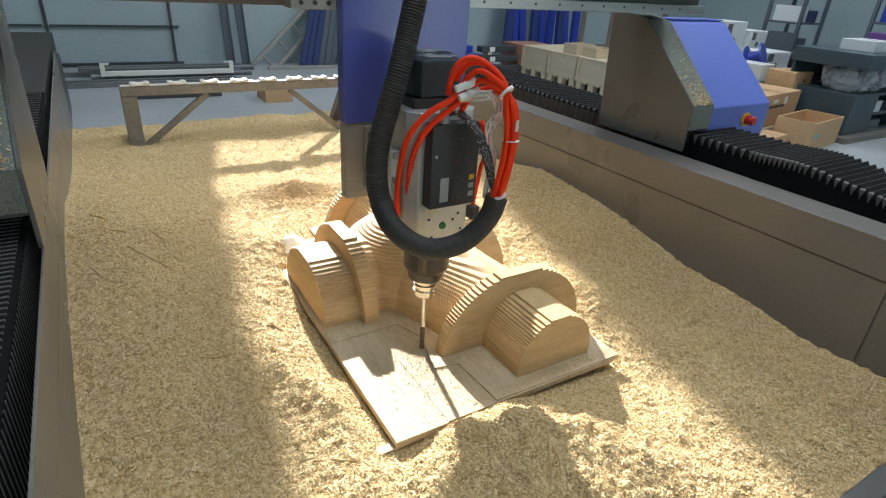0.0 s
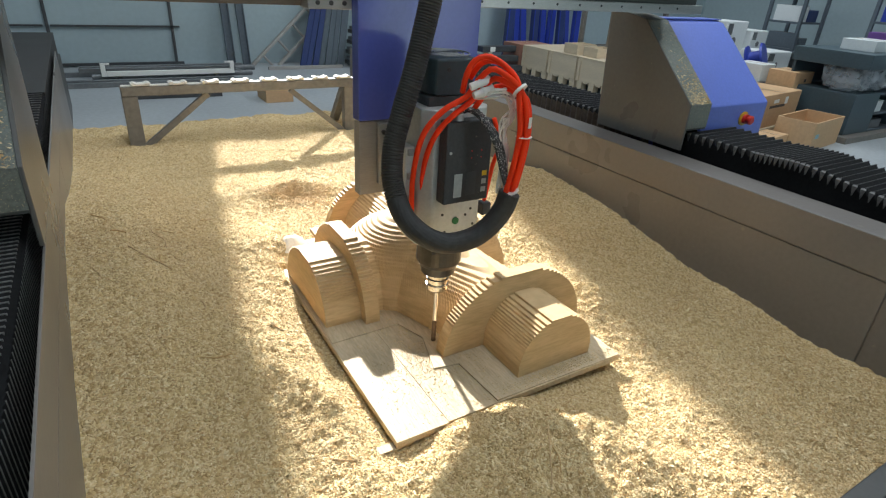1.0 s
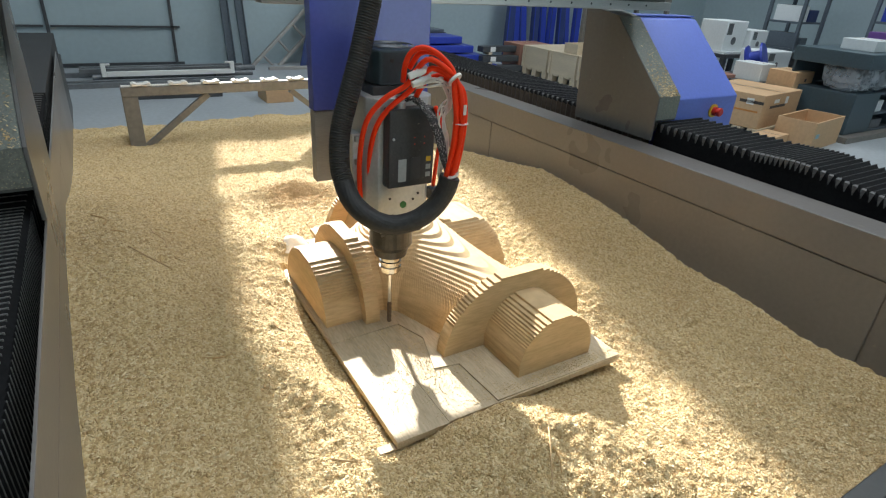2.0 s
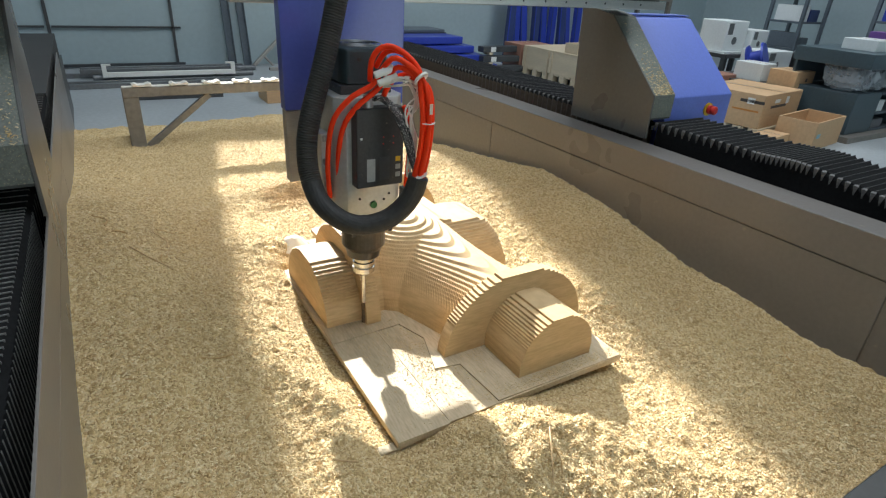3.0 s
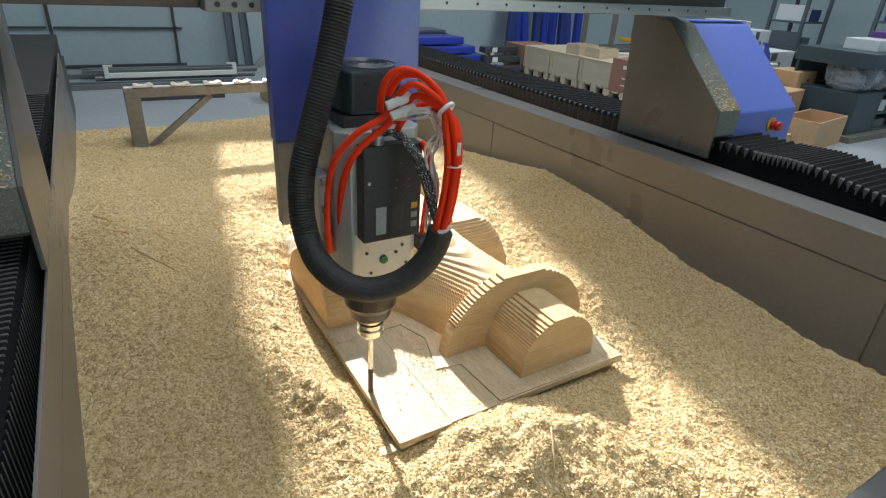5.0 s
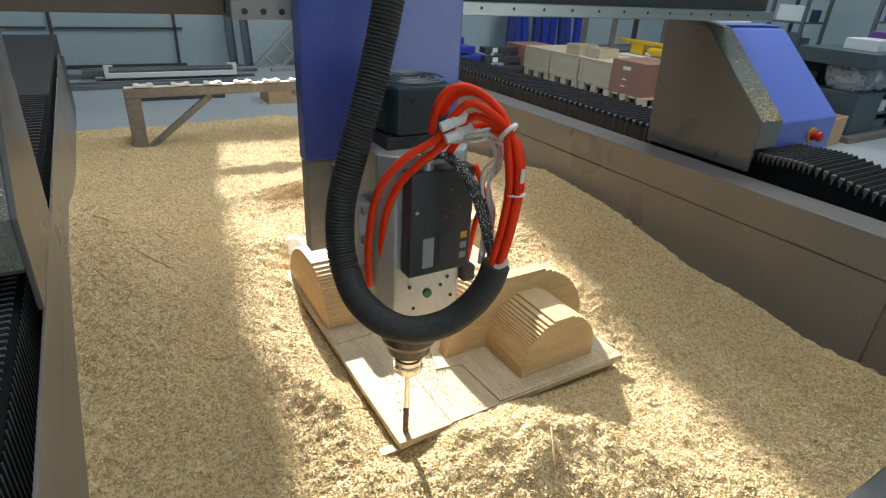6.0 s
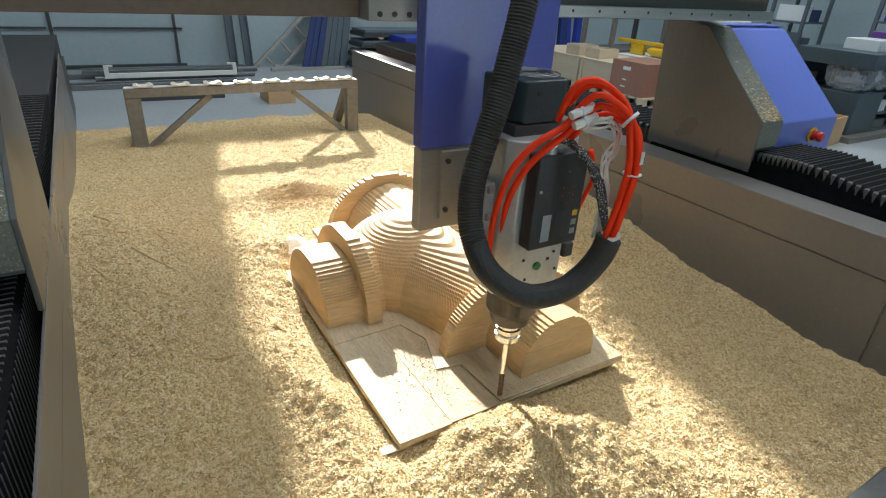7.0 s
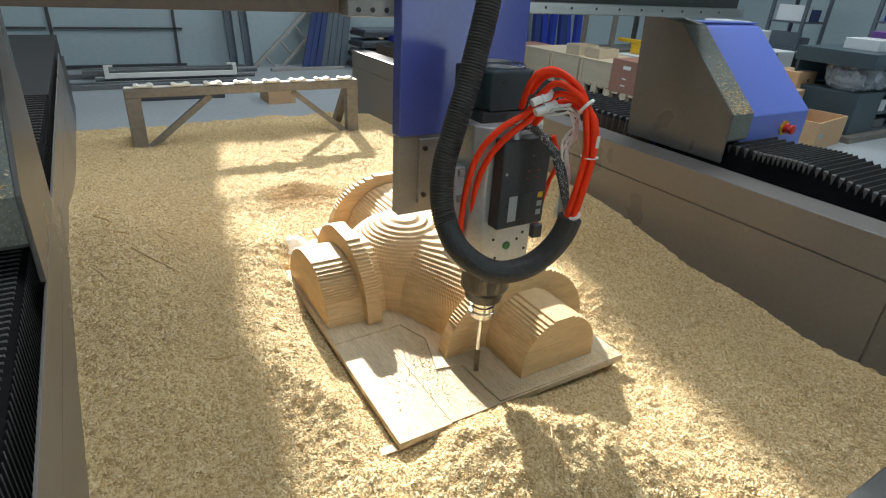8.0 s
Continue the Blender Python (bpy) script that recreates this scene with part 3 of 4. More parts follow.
def pattern():
    ob = thing("wooden_pattern", "half-machined pine valve pattern with stepped cutting marks on its board", "wooden pattern")
    x0, x1, y0, y1, z0, z1 = BOARD
    part("board_plank", boxes((x0, 0.5992, y0, y1, z0, z1), bevel=0.0008), M["board"], ob, "pale planed plank dusted with chips")
    part("board_plank", boxes((0.6, x1, y0 + 0.004, y1, z0, z1 - 0.0004), bevel=0.0008), M["board"], ob, "pale planed plank dusted with chips")
    part("board_plank", boxes((0.665, 1.24, 1.782, 2.09, 0.11, 0.128), bevel=0.002), M["board"], ob)
    # the thin step left standing round the rounded forms
    step = bmesh.new()
    prism(step, [(0.459, 1.285), (0.676, 1.293), (0.71, 1.195), (0.667, 1.053), (0.742, 1.04), (0.752, 0.866), (1.196, 0.862), (1.196, 1.776), (0.459, 1.776)], "z", z1 - 0.0012, z1 + 0.004, bevel=0.001)
    part("uncut_step", step, M["board"], ob)
    sliver = bmesh.new()
    box(sliver, -0.045, 0.05, -0.012, 0.012, 0, 0.006, bevel=0.001, m=pose(0.455, 0.873, 0.1, 0, 6, 4))
    part("splintered_corner", sliver, M["board"], ob)
    part("body", carved_body(), M["wood"], ob)
    part("core_print", half_round("y", 0.985, 0.132, 0.03, 0.912, 1.082, 0.0068), M["wood"], ob)
    part("flange", half_round("y", 0.972, 0.257, 0.0, 1.082, 1.122, 0.0082, 0.87), M["wood"], ob)
    part("flange", half_round("x", 1.57, 0.24, 0.0, 0.585, 0.632, 0.0082, 0.93), M["wood"], ob)
    part("core_print", half_round("x", 1.56, 0.195, 0.0, 0.47, 0.585, 0.0068, 0.84), M["wood"], ob)
    part("flange", half_round("y", 0.965, 0.257, 0.0, 2.0, 2.03, 0.0105, 0.88), M["wood"], ob)


pattern()


# ---- gantry, at its place at the start ----
def gantry():
    ob = thing("gantry", "dark steel gantry bridge with blue end cover spanning the machine bed", "gantry")
    part("beam", boxes((-0.62, 2.09, 1.53, 1.75, 1.035, 1.42), bevel=0.004), M["dark"], ob)
    part("guide_rail", boxes((-0.62, 2.1, 1.505, 1.529, 1.03, 1.062), bevel=0.002), M["steel"], ob, "bright ground guide rail")
    for i in range(26):
        bm = bmesh.new()
        rod(bm, (-0.55 + i * 0.1, 1.504, 1.048), (-0.55 + i * 0.1, 1.506, 1.048), 0.0042, 10)
        part("bolt_hole", bm, M["black"], ob)
    part("cable_tray", boxes((-0.62, 2.05, 1.51, 1.528, 1.09, 1.2)), M["side"], ob)
    # the legs
    side = [(1.355, 0.535), (1.815, 0.535), (1.845, 1.03), (1.655, 1.0), (1.355, 0.715)]
    for x0, x1, xd in ((1.965, 1.975, 2.1), (-0.165, -0.155, -0.5)):
        leg = part("leg", prism(bmesh.new(), side, "x", x0, x1, bevel=0.002), M["dusk"], ob, "satin dark grey side plate")
        a, b = (x1 + 0.0005, xd) if xd > x1 else (xd, x0 - 0.0005)
        shell = bmesh.new()
        prism(shell, [(1.357, 0.62), (1.357, 0.713), (1.655, 0.997), (1.83, 1.03), (1.83, 0.62), (1.82, 0.62), (1.82, 0.99), (1.66, 0.97), (1.375, 0.70), (1.375, 0.62)], "x", a, b)
        part("leg_cover", shell, M["dusty"], leg, "dark cover plate strewn with sawdust")
        rng = np.random.default_rng(21)
        t = np.minimum(rng.exponential(0.16, 500), 0.95)
        gx = a + 0.003 + (b - a - 0.006) * rng.random(500)
        tagged(part("dust_drift", chips(gx, 1.36 + 0.295 * t, 0.7135 + 0.284 * t, 0.0042, rng), M["chips"], leg), "sawdust caught on the sloping cover", kind="stuff")
        part("foot_plate", boxes((a, b, 1.36, 1.82, 0.612, 0.619)), M["dark"], leg)
    cov = bmesh.new()
    prism(cov, [(1.385, 0.47), (1.385, 0.69), (1.70, 0.985), (1.74, 0.995), (1.8, 0.995), (1.8, 0.47)], "x", 2.105, 2.55, bevel=0.006)
    cover = part("end_cover", cov, M["blue"], ob, "glossy blue sheet-metal cover")
    part("cover_flange", boxes((2.1, 2.555, 1.72, 1.81, 0.9955, 1.0)), M["blue"], cover)
    knob = bmesh.new()
    lathe(knob, [(0.02, 0), (0.02, 0.014), (0.013, 0.015), (0.013, 0.022), (0.019, 0.024), (0.0195, 0.034), (0.014, 0.038)], 24)
    bmesh.ops.transform(knob, matrix=pose(2.39, 1.379, 0.628, 90), verts=knob.verts[:])
    stop = part("stop_button", knob, M["red"], cover, "red mushroom stop button")
    ring = bmesh.new()
    lathe(ring, [(0.03, 0), (0.03, 0.005), (0.022, 0.007)], 24)
    bmesh.ops.transform(ring, matrix=pose(2.39, 1.3845, 0.628, 90), verts=ring.verts[:])
    part("yellow_ring", ring, M["yellow"], stop, "yellow collar")
    return ob


M["dusk"] = material("satin_grey_paint", (0.118, 0.116, 0.112), 0.28, grain=60, bump=0.04, vary=0.1, stain=2, spots=((0.3, 0.27, 0.22), 40, 0.72))
GANTRY = gantry()


# ---- spindle head ----
def head():
    ob = thing("spindle_head", "router spindle with orange hoses on a blue vertical slide", "router spindle")
    # slide and its carriage
    slide = part("slide_plate", boxes((0.555, 0.93, 1.395, 1.432, 0.528, 0.742), bevel=0.003), M["plate"], ob, "bare milled steel plate")
    part("front_plate", boxes((0.608, 0.9, 1.381, 1.3945, 0.56, 0.735), bevel=0.002), M["plate"], slide)
    bm = bmesh.new()
    rod(bm, (0.70, 1.3805, 0.64), (0.70, 1.34, 0.64), 0.045, 28)
    part("bearing", bm, M["steel"], slide, "round bright bearing housing")
    for x in (0.622, 0.76):
        for z in (0.585, 0.712):
            bm = bmesh.new()
            rod(bm, (x, 1.381, z), (x, 1.374, z), 0.007, 6)
            part("bolt", bm, M["nose"], slide)
    part("slide_cover", boxes((0.553, 0.925, 1.391, 1.434, 0.743, 1.6), bevel=0.003), M["cover"], ob, "glossy blue sheet-metal cover")
    car = part("carriage_plate", boxes((0.44, 0.92, 1.436, 1.5, 1.02, 1.5), bevel=0.003), M["plate"], ob)
    for x in (0.465, 0.5, 0.535):
        bm = bmesh.new()
        rod(bm, (x, 1.4365, 1.035), (x, 1.433, 1.035), 0.006, 8)
        part("bolt", bm, M["nose"], car)
    part("cable_tray", boxes((-0.45, 0.438, 1.482, 1.5025, 1.024, 1.062), bevel=0.002), M["tray"], ob, "brown cable tray")
    # spindle housing: octagonal silver column on a mount
    part("spindle_mount", boxes((0.70, 0.78, 1.215, 1.38, 0.52, 0.74), bevel=0.003), M["plate"], ob)
    hull = bmesh.new()
    prism(hull, [(0.592, 1.12), (0.617, 1.092), (0.757, 1.092), (0.78, 1.12), (0.78, 1.214), (0.592, 1.214)], "z", 0.485, 0.835, bevel=0.003)
    body = part("spindle_body", hull, M["alu"], ob, "silver machined spindle housing")
    part("base_plate", boxes((0.63, 0.745, 1.1, 1.21, 0.464, 0.484), bevel=0.003), M["steel"], body)
    bm = bmesh.new()
    rod(bm, (0.690, 1.0915, 0.548), (0.690, 1.088, 0.548), 0.0095, 16)
    part("green_plug", bm, M["green"], body)
    for x, z in ((0.66, 0.52), (0.72, 0.56), (0.745, 0.53), (0.65, 0.57), (0.735, 0.575)):
        bm = bmesh.new()
        rod(bm, (x, 1.0915, z), (x, 1.0895, z), 0.0035, 8)
        part("screw", bm, M["black"], body)
    for x in (0.625, 0.655, 0.70, 0.735):
        part("slot", boxes((x, x + 0.012, 1.0885, 1.0905, 0.462, 0.478)), M["black"], body)
    ctl = part("sensor_box", boxes((0.628, 0.758, 1.055, 1.0915, 0.612, 0.815), bevel=0.004), M["black"], ob, "black plastic sensor box with rating labels")
    part("label", boxes((0.655, 0.678, 1.0545, 1.0549, 0.628, 0.688)), M["labelgrey"], ctl, "grey rating label")
    part("label", boxes((0.69, 0.718, 1.0545, 1.0549, 0.63, 0.69)), M["labeldark"], ctl, "dark rating label")
    for i, (x, z) in enumerate(((0.735, 0.676), (0.735, 0.655), (0.735, 0.634))):
        part("marking", boxes((x, x + 0.014, 1.0545, 1.0549, z, z + 0.013)), M["yellow"] if i == 0 else M["labelgrey"], ctl)
    for x in (0.70, 0.728):
        for z in (0.725, 0.742):
            bm = bmesh.new()
            rod(bm, (x, 1.055, z), (x, 1.0538, z), 0.0018, 8)
            part("indicator", bm, M["red"], ctl)
    bm = bmesh.new()
    rod(bm, (0.64, 1.055, 0.742), (0.64, 1.053, 0.742), 0.0035, 8)
    part("screw", bm, M["steel"], ctl)
    bm = bmesh.new()
    lathe(bm, [(0.014, 0.815), (0.014, 0.83), (0.011, 0.831), (0.011, 0.845)], 16, (0.665, 1.072))
    part("cable_gland", bm, M["steel"], ctl, "silver threaded cable gland")
    # motor with fan guard
    mot = bmesh.new()
    prism(mot, [(0.625, 1.155), (0.638, 1.13), (0.74, 1.13), (0.756, 1.155), (0.756, 1.265), (0.625, 1.265)], "z", 0.858, 0.942, bevel=0.006)
    motor = part("motor", mot, M["petrol"], ob, "dark petrol fan motor housing")
    part("motor_neck", boxes((0.618, 0.757, 1.13, 1.25, 0.80, 0.8575), bevel=0.003), M["black"], motor)
    for r in (0.02, 0.035, 0.05, 0.064):
        bm = bmesh.new()
        pts = [Vector((0.69 + r * math.cos(a * 0.2), 1.196 + r * math.sin(a * 0.2), 0.948)) for a in range(33)]
        sweep(bm, pts, 0.0016, 6)
        part("fan_guard", bm, M["pipe"], motor)
    bm = bmesh.new()
    rod(bm, (0.668, 1.1295, 0.918), (0.668, 1.127, 0.918), 0.005, 10)
    part("screw", bm, M["rubber"], motor)
    # air valve on the housing's flank
    valve = part("valve_block", boxes((0.566, 0.591, 1.14, 1.19, 0.56, 0.74), bevel=0.003), M["alu"], ob)
    for z in (0.60, 0.66, 0.72):
        part("fitting", boxes((0.57, 0.585, 1.13, 1.14, z, z + 0.016), bevel=0.002), M["plate"], valve)
    # nose, collet and cutter
    ax, ay = 0.687, 1.155
    bm = bmesh.new()
    lathe(bm, [(0.062, 0.462), (0.062, 0.41), (0.052, 0.395), (0.047, 0.372), (0.036, 0.368)], 36, (ax, ay))
    part("nose", bm, M["nose"], ob, "dark bronze spindle nose", smooth=False)
    bm = bmesh.new()
    lathe(bm, [(0.028, 0.369), (0.028, 0.352), (0.032, 0.350), (0.032, 0.340), (0.027, 0.338), (0.027, 0.334), (0.0325, 0.332), (0.0325, 0.318), (0.026, 0.310), (0.012, 0.308)], 30, (ax, ay))
    part("collet_nut", bm, M["chrome"], ob, "polished collet nut")
    bm = bmesh.new()
    lathe(bm, [(0.0066, 0.309), (0.0066, 0.205)], 16, (ax, ay))
    tool = part("cutter", bm, M["chrome"], ob, "long slim router bit")
    bm = bmesh.new()
    rings = []
    for i in range(24):
        z, a = 0.204 - i * 0.0033, i * 0.35
        rings.append([bm.verts.new((ax + (0.0074 if k % 2 == 0 else 0.0062) * math.cos(a + k * math.pi / 4), ay + (0.0074 if k % 2 == 0 else 0.0062) * math.sin(a + k * math.pi / 4), z)) for k in range(8)])
    for a, b in zip(rings, rings[1:]):
        for k in range(8):
            bm.faces.new((a[k], b[k], b[(k + 1) % 8], a[(k + 1) % 8]))
    bm.faces.new(rings[0]), bm.faces.new(rings[-1][::-1])
    part("cutting_edge", bm, M["carbide"], tool, "dark spiral cutting edge")
    # corrugated hose
    route = [(0.67, 1.19, 1.22), (0.65, 1.175, 1.14), (0.631, 1.165, 1.063), (0.613, 1.16, 0.995), (0.587, 1.15, 0.913), (0.558, 1.145, 0.828), (0.535, 1.14, 0.753), (0.526, 1.13, 0.689), (0.525, 1.11, 0.64),
             (0.533, 1.07, 0.59), (0.565, 1.03, 0.554), (0.612, 1.005, 0.536), (0.67, 0.985, 0.547), (0.716, 0.975, 0.578), (0.742, 0.965, 0.621), (0.752, 0.96, 0.662)]
    pts = spline(route, 0.0016)
    ribs = int(len(pts) * 0.62)          # a smooth sleeve covers the lower bend
    part("corrugated_hose", sweep(bmesh.new(), pts, lambda i: (0.0257, 0.0268, 0.0257, 0.0244)[i % 4] if i < ribs else 0.0258, 20), M["rubber"], ob, "black corrugated plastic hose")
    # orange air hoses in a bundle that leaves the corrugated hose
    bundle = [(0.752, 0.96, 0.655), (0.764, 0.955, 0.73), (0.763, 0.945, 0.81), (0.76, 0.955, 0.87)]
    offs = ((-0.0125, 0.002, 0), (0.0, -0.005, 0), (0.0115, 0.002, 0), (-0.006, 0.006, 0), (0.006, 0.006, 0))
    tails = ([(0.751, 0.975, 0.914), (0.731, 1.0, 0.945), (0.699, 1.02, 0.962), (0.674, 1.035, 0.952), (0.662, 1.045, 0.922), (0.67, 1.07, 0.875)],
             [(0.75, 0.97, 0.905), (0.726, 0.99, 0.928), (0.703, 1.01, 0.938), (0.685, 1.03, 0.912), (0.666, 1.045, 0.874), (0.615, 1.06, 0.841), (0.577, 1.08, 0.782), (0.572, 1.11, 0.675), (0.582, 1.129, 0.565)],
             [(0.753, 0.97, 0.895), (0.731, 0.99, 0.912), (0.712, 1.01, 0.917), (0.698, 1.03, 0.894), (0.674, 1.045, 0.859), (0.635, 1.06, 0.823), (0.608, 1.08, 0.776), (0.602, 1.11, 0.7), (0.602, 1.125, 0.577)],
             [(0.75, 0.985, 0.92), (0.725, 1.01, 0.95), (0.695, 1.035, 0.948), (0.68, 1.06, 0.91)],
             [(0.755, 0.985, 0.89), (0.735, 1.01, 0.90), (0.712, 1.03, 0.885), (0.702, 1.05, 0.855), (0.71, 1.08, 0.83)])
    for o, tail in zip(offs, tails):
        part("air_hose", tube([tuple(a + b for a, b in zip(p, o)) for p in bundle] + tail, 0.0067), M["orange"], ob, "orange air hose", smooth=True)
    part("air_hose", tube([(0.753, 1.05, 0.817), (0.784, 1.06, 0.751), (0.792, 1.09, 0.684), (0.805, 1.13, 0.567)], 0.0055), M["orange"], ob, "orange air hose", smooth=True)
    part("hose_fitting", boxes((0.792, 0.82, 1.115, 1.145, 0.535, 0.57), bevel=0.003), M["black"], ob)
    for p, q in (((0.664, 1.03, 0.897), (0.708, 1.022, 0.914)), ((0.671, 1.025, 0.879), (0.716, 1.017, 0.895))):
        bm = bmesh.new()
        p, q = Vector(p), Vector(q)
        d = q - p
        rod(bm, p, p + d * 0.45, 0.0085, 14)
        rod(bm, p + d * 0.45, p + d * 0.55, 0.0105, 14)
        rod(bm, p + d * 0.55, q, 0.0095, 14)
        part("hose_coupling", bm, M["white"], ob, "white push-in hose coupling")
    for p, q, r in (((0.764, 0.948, 0.798), (0.764, 0.948, 0.7995), 0.0188), ((0.754, 0.966, 0.896), (0.752, 0.97, 0.8995), 0.0192), ((0.753, 0.96, 0.668), (0.754, 0.96, 0.665), 0.0202)):
        bm = bmesh.new()
        rod(bm, p, q, r, 16)
        part("cable_tie", bm, M["white"], ob, "white cable tie")
    part("tag", boxes((0.759, 0.767, 0.9305, 0.932, 0.822, 0.846)), M["wire"], ob, "small pale tag")
    # sleeved cables and loose wires
    for k in range(3):
        e = 0.007 * k
        part("sleeved_cable", tube([(0.672 + e, 1.085, 0.83), (0.69 + e, 1.06, 0.838), (0.711 + e, 1.03, 0.816 - e * .4), (0.717 + e, 1.0, 0.787), (0.727 + e, 0.985, 0.747), (0.737 + e * .5, 0.972, 0.70), (0.748, 0.962, 0.665)], 0.0056), M["sleeve"], ob, "black and white braided cable", smooth=True)
    rnd = random.Random(5)
    for k in range(7):
        j = lambda s: rnd.uniform(-s, s)
        part("loose_wire", tube([(0.688, 1.04, 0.868), (0.716 + j(.008), 1.0 + j(.01), 0.887 + j(.01)), (0.745 + j(.01), 0.995, 0.885 + j(.012)), (0.755 + j(.008), 0.99, 0.85 + j(.02)), (0.738 + j(.014), 0.995, 0.81 + j(.02)), (0.747 + j(.012), 0.99, 0.75 + j(.02)), (0.742 + j(.012), 0.985, 0.69 + j(.02)), (0.74 + j(.01), 0.99, 0.65)], 0.0025, seg=6), M["wire"], ob, "thin pale loose wire", smooth=True)
    return ob


M["labelgrey"] = material("grey_label", (0.36, 0.37, 0.37), 0.5, grain=80, bump=0.02, vary=0.15)
M["labeldark"] = material("dark_label", (0.05, 0.052, 0.056), 0.4, grain=80, bump=0.02, vary=0.15)
M["sleeve"] = material("braided_sleeve", (0.03, 0.03, 0.03), 0.6, grain=150, bump=0.3, vary=0.2, spots=((0.6, 0.58, 0.54), 290, 0.56))
M["tray"] = material("brown_tray", (0.15, 0.105, 0.075), 0.5, grain=50, bump=0.05, vary=0.15, spots=((0.05, 0.2, 0.1), 9, 0.66))
HEAD = head()


# ---- the stand at the bed's far end ----
def pipe_stand():
    ob = thing("pipe_stand", "low grey welded steel stand with white vee blocks standing in sawdust", "steel stand")
    y0, y1 = 3.63, 3.69
    part("top_beam", boxes((0.12, 1.525, y0, y1, 0.388, 0.442), bevel=0.004), M["bench"], ob)
    for x in (0.12, 1.445):
        part("leg", boxes((x, x + 0.08, y0 + 0.002, y1 - 0.002, 0.03, 0.3875), bevel=0.003), M["bench"], ob)
        bm = bmesh.new()
        box(bm, -0.025, 0.025, -0.025, 0.025, 0, 0.46, m=pose(x + 0.04, 4.0, 0.03, 38, 0, 0))
        part("rear_leg", bm, M["bench"], ob)
    for a, b in (((0.2, 0.085), (0.58, 0.382)), ((1.445, 0.085), (1.08, 0.382))):
        d = Vector((b[0] - a[0], 0, b[1] - a[1]))
        bm = bmesh.new()
        box(bm, 0, d.length, -0.015, 0.015, -0.017, 0.017, m=Matrix.Translation((a[0], 3.66, a[1])) @ Euler((0, -math.atan2(d.z, d.x), 0)).to_matrix().to_4x4())
        part("brace", bm, M["bench"], ob)
    part("strip", boxes((0.125, 1.52, y0 + 0.01, y1 - 0.01, 0.4425, 0.446)), M["block"], ob, "white plastic wear strip")
    for x in (0.225, 0.42, 0.60, 0.775, 0.95, 1.12, 1.285, 1.44):
        bm = bmesh.new()
        prism(bm, [(x - 0.045, 0.4465), (x + 0.045, 0.4465), (x + 0.052, 0.458), (x + 0.034, 0.466), (x + 0.014, 0.457), (x - 0.018, 0.456), (x - 0.036, 0.465), (x - 0.053, 0.457)], "y", y0 - 0.006, y1 - 0.005, bevel=0.002)
        part("vee_block", bm, M["block"], ob, "chipped white vee block")


pipe_stand()


# ---- along the far wall ----
def steel_bar(x0, y, z, x1, turn=0, r=0.02, label="dark steel tube lying on the floor by the wall", mat="pipe", square=True):
    ob = thing("steel_tube", label, "steel tube", "steel stock on the floor", at=(x0, y, z, 0, 0, turn))
    bm = bmesh.new()
    if square:
        box(bm, 0, x1 - x0, -r, r, 0, 2 * r, bevel=0.003)
    else:
        rod(bm, (0, 0, r), (x1 - x0, 0, r), r, 14)
    part("wall", bm, M[mat], ob)
    part("open_end", boxes((-0.0015, -0.0005, -r * 0.7, r * 0.7, r * 0.3, 1.7 * r)), M["rubber"], ob)
    return ob


for x0, y, z, x1, turn, r, sq in ((-0.2, 6.02, 0, 1.3, 1, 0.022, True), (-0.22, 6.18, 0, 1.25, 0, 0.02, True), (0.0, 6.42, 0, 1.5, 1, 0.026, False), (-0.25, 6.6, 0, 1.4, -1, 0.022, True),
                                 (-0.1, 6.5, 0.052, 1.35, 1, 0.02, True), (-0.05, 6.75, 0, 1.6, 0, 0.03, False), (-0.1, 6.9, 0, 1.5, 1, 0.025, True)):
    steel_bar(x0, y, z, x1, turn, r, square=sq)
steel_bar(0.3, 5.45, 0.0, 0.98, -2, 0.03, "blackened flat steel bar lying on the concrete floor", "frame")
steel_bar(0.62, 5.6, 0.0, 1.15, 3, 0.022, "blackened flat steel bar lying on the concrete floor", "frame")
steel_bar(1.75, 6.7, 0.0, 2.65, 1, 0.018, "pale bare steel tube lying on blocks", "plate")


def white_frame():
    ob = thing("tube_frame", "white painted tube frame lying across dark steel tubes", "metal frame", at=(0.1, 6.35, 0.01))
    part("rail", boxes((0.02, 1.16, -0.02, 0.02, 0.03, 0.075), bevel=0.004), M["white"], ob)
    for x in (-0.02, 1.155):
        part("upright", boxes((x, x + 0.04, -0.02, 0.02, 0.03, 0.135), bevel=0.004), M["white"], ob)
        part("lip", boxes((x - 0.0 if x > 0 else x, x + 0.08, -0.02, 0.02, 0.1355, 0.15)) if x < 0 else boxes((x - 0.05, x + 0.04, -0.02, 0.02, 0.1355, 0.15)), M["white"], ob)
    for x in (0.1, 1.0):
        part("foot", boxes((x, x + 0.05, -0.03, 0.03, 0.0, 0.0295)), M["frame"], ob)


white_frame()


def leaning_posts():
    for x, w, lean in ((1.38, 0.085, 2.5), (1.55, 0.085, 3.5)):
        ob = thing("steel_post", "dark grey steel channel leaning upright against the wall", "steel post", "posts against the wall", at=(x, 7.02, 0, -4, -lean * 0.6, 0))
        part("web", boxes((0, w, 0.03, 0.04, 0, 1.7), bevel=0.002), M["slate"], ob)
        part("flange", boxes((0, 0.008, 0, 0.0295, 0, 1.7)), M["slate"], ob)
        part("flange", boxes((w - 0.008, w, 0, 0.0295, 0, 1.7)), M["slate"], ob)


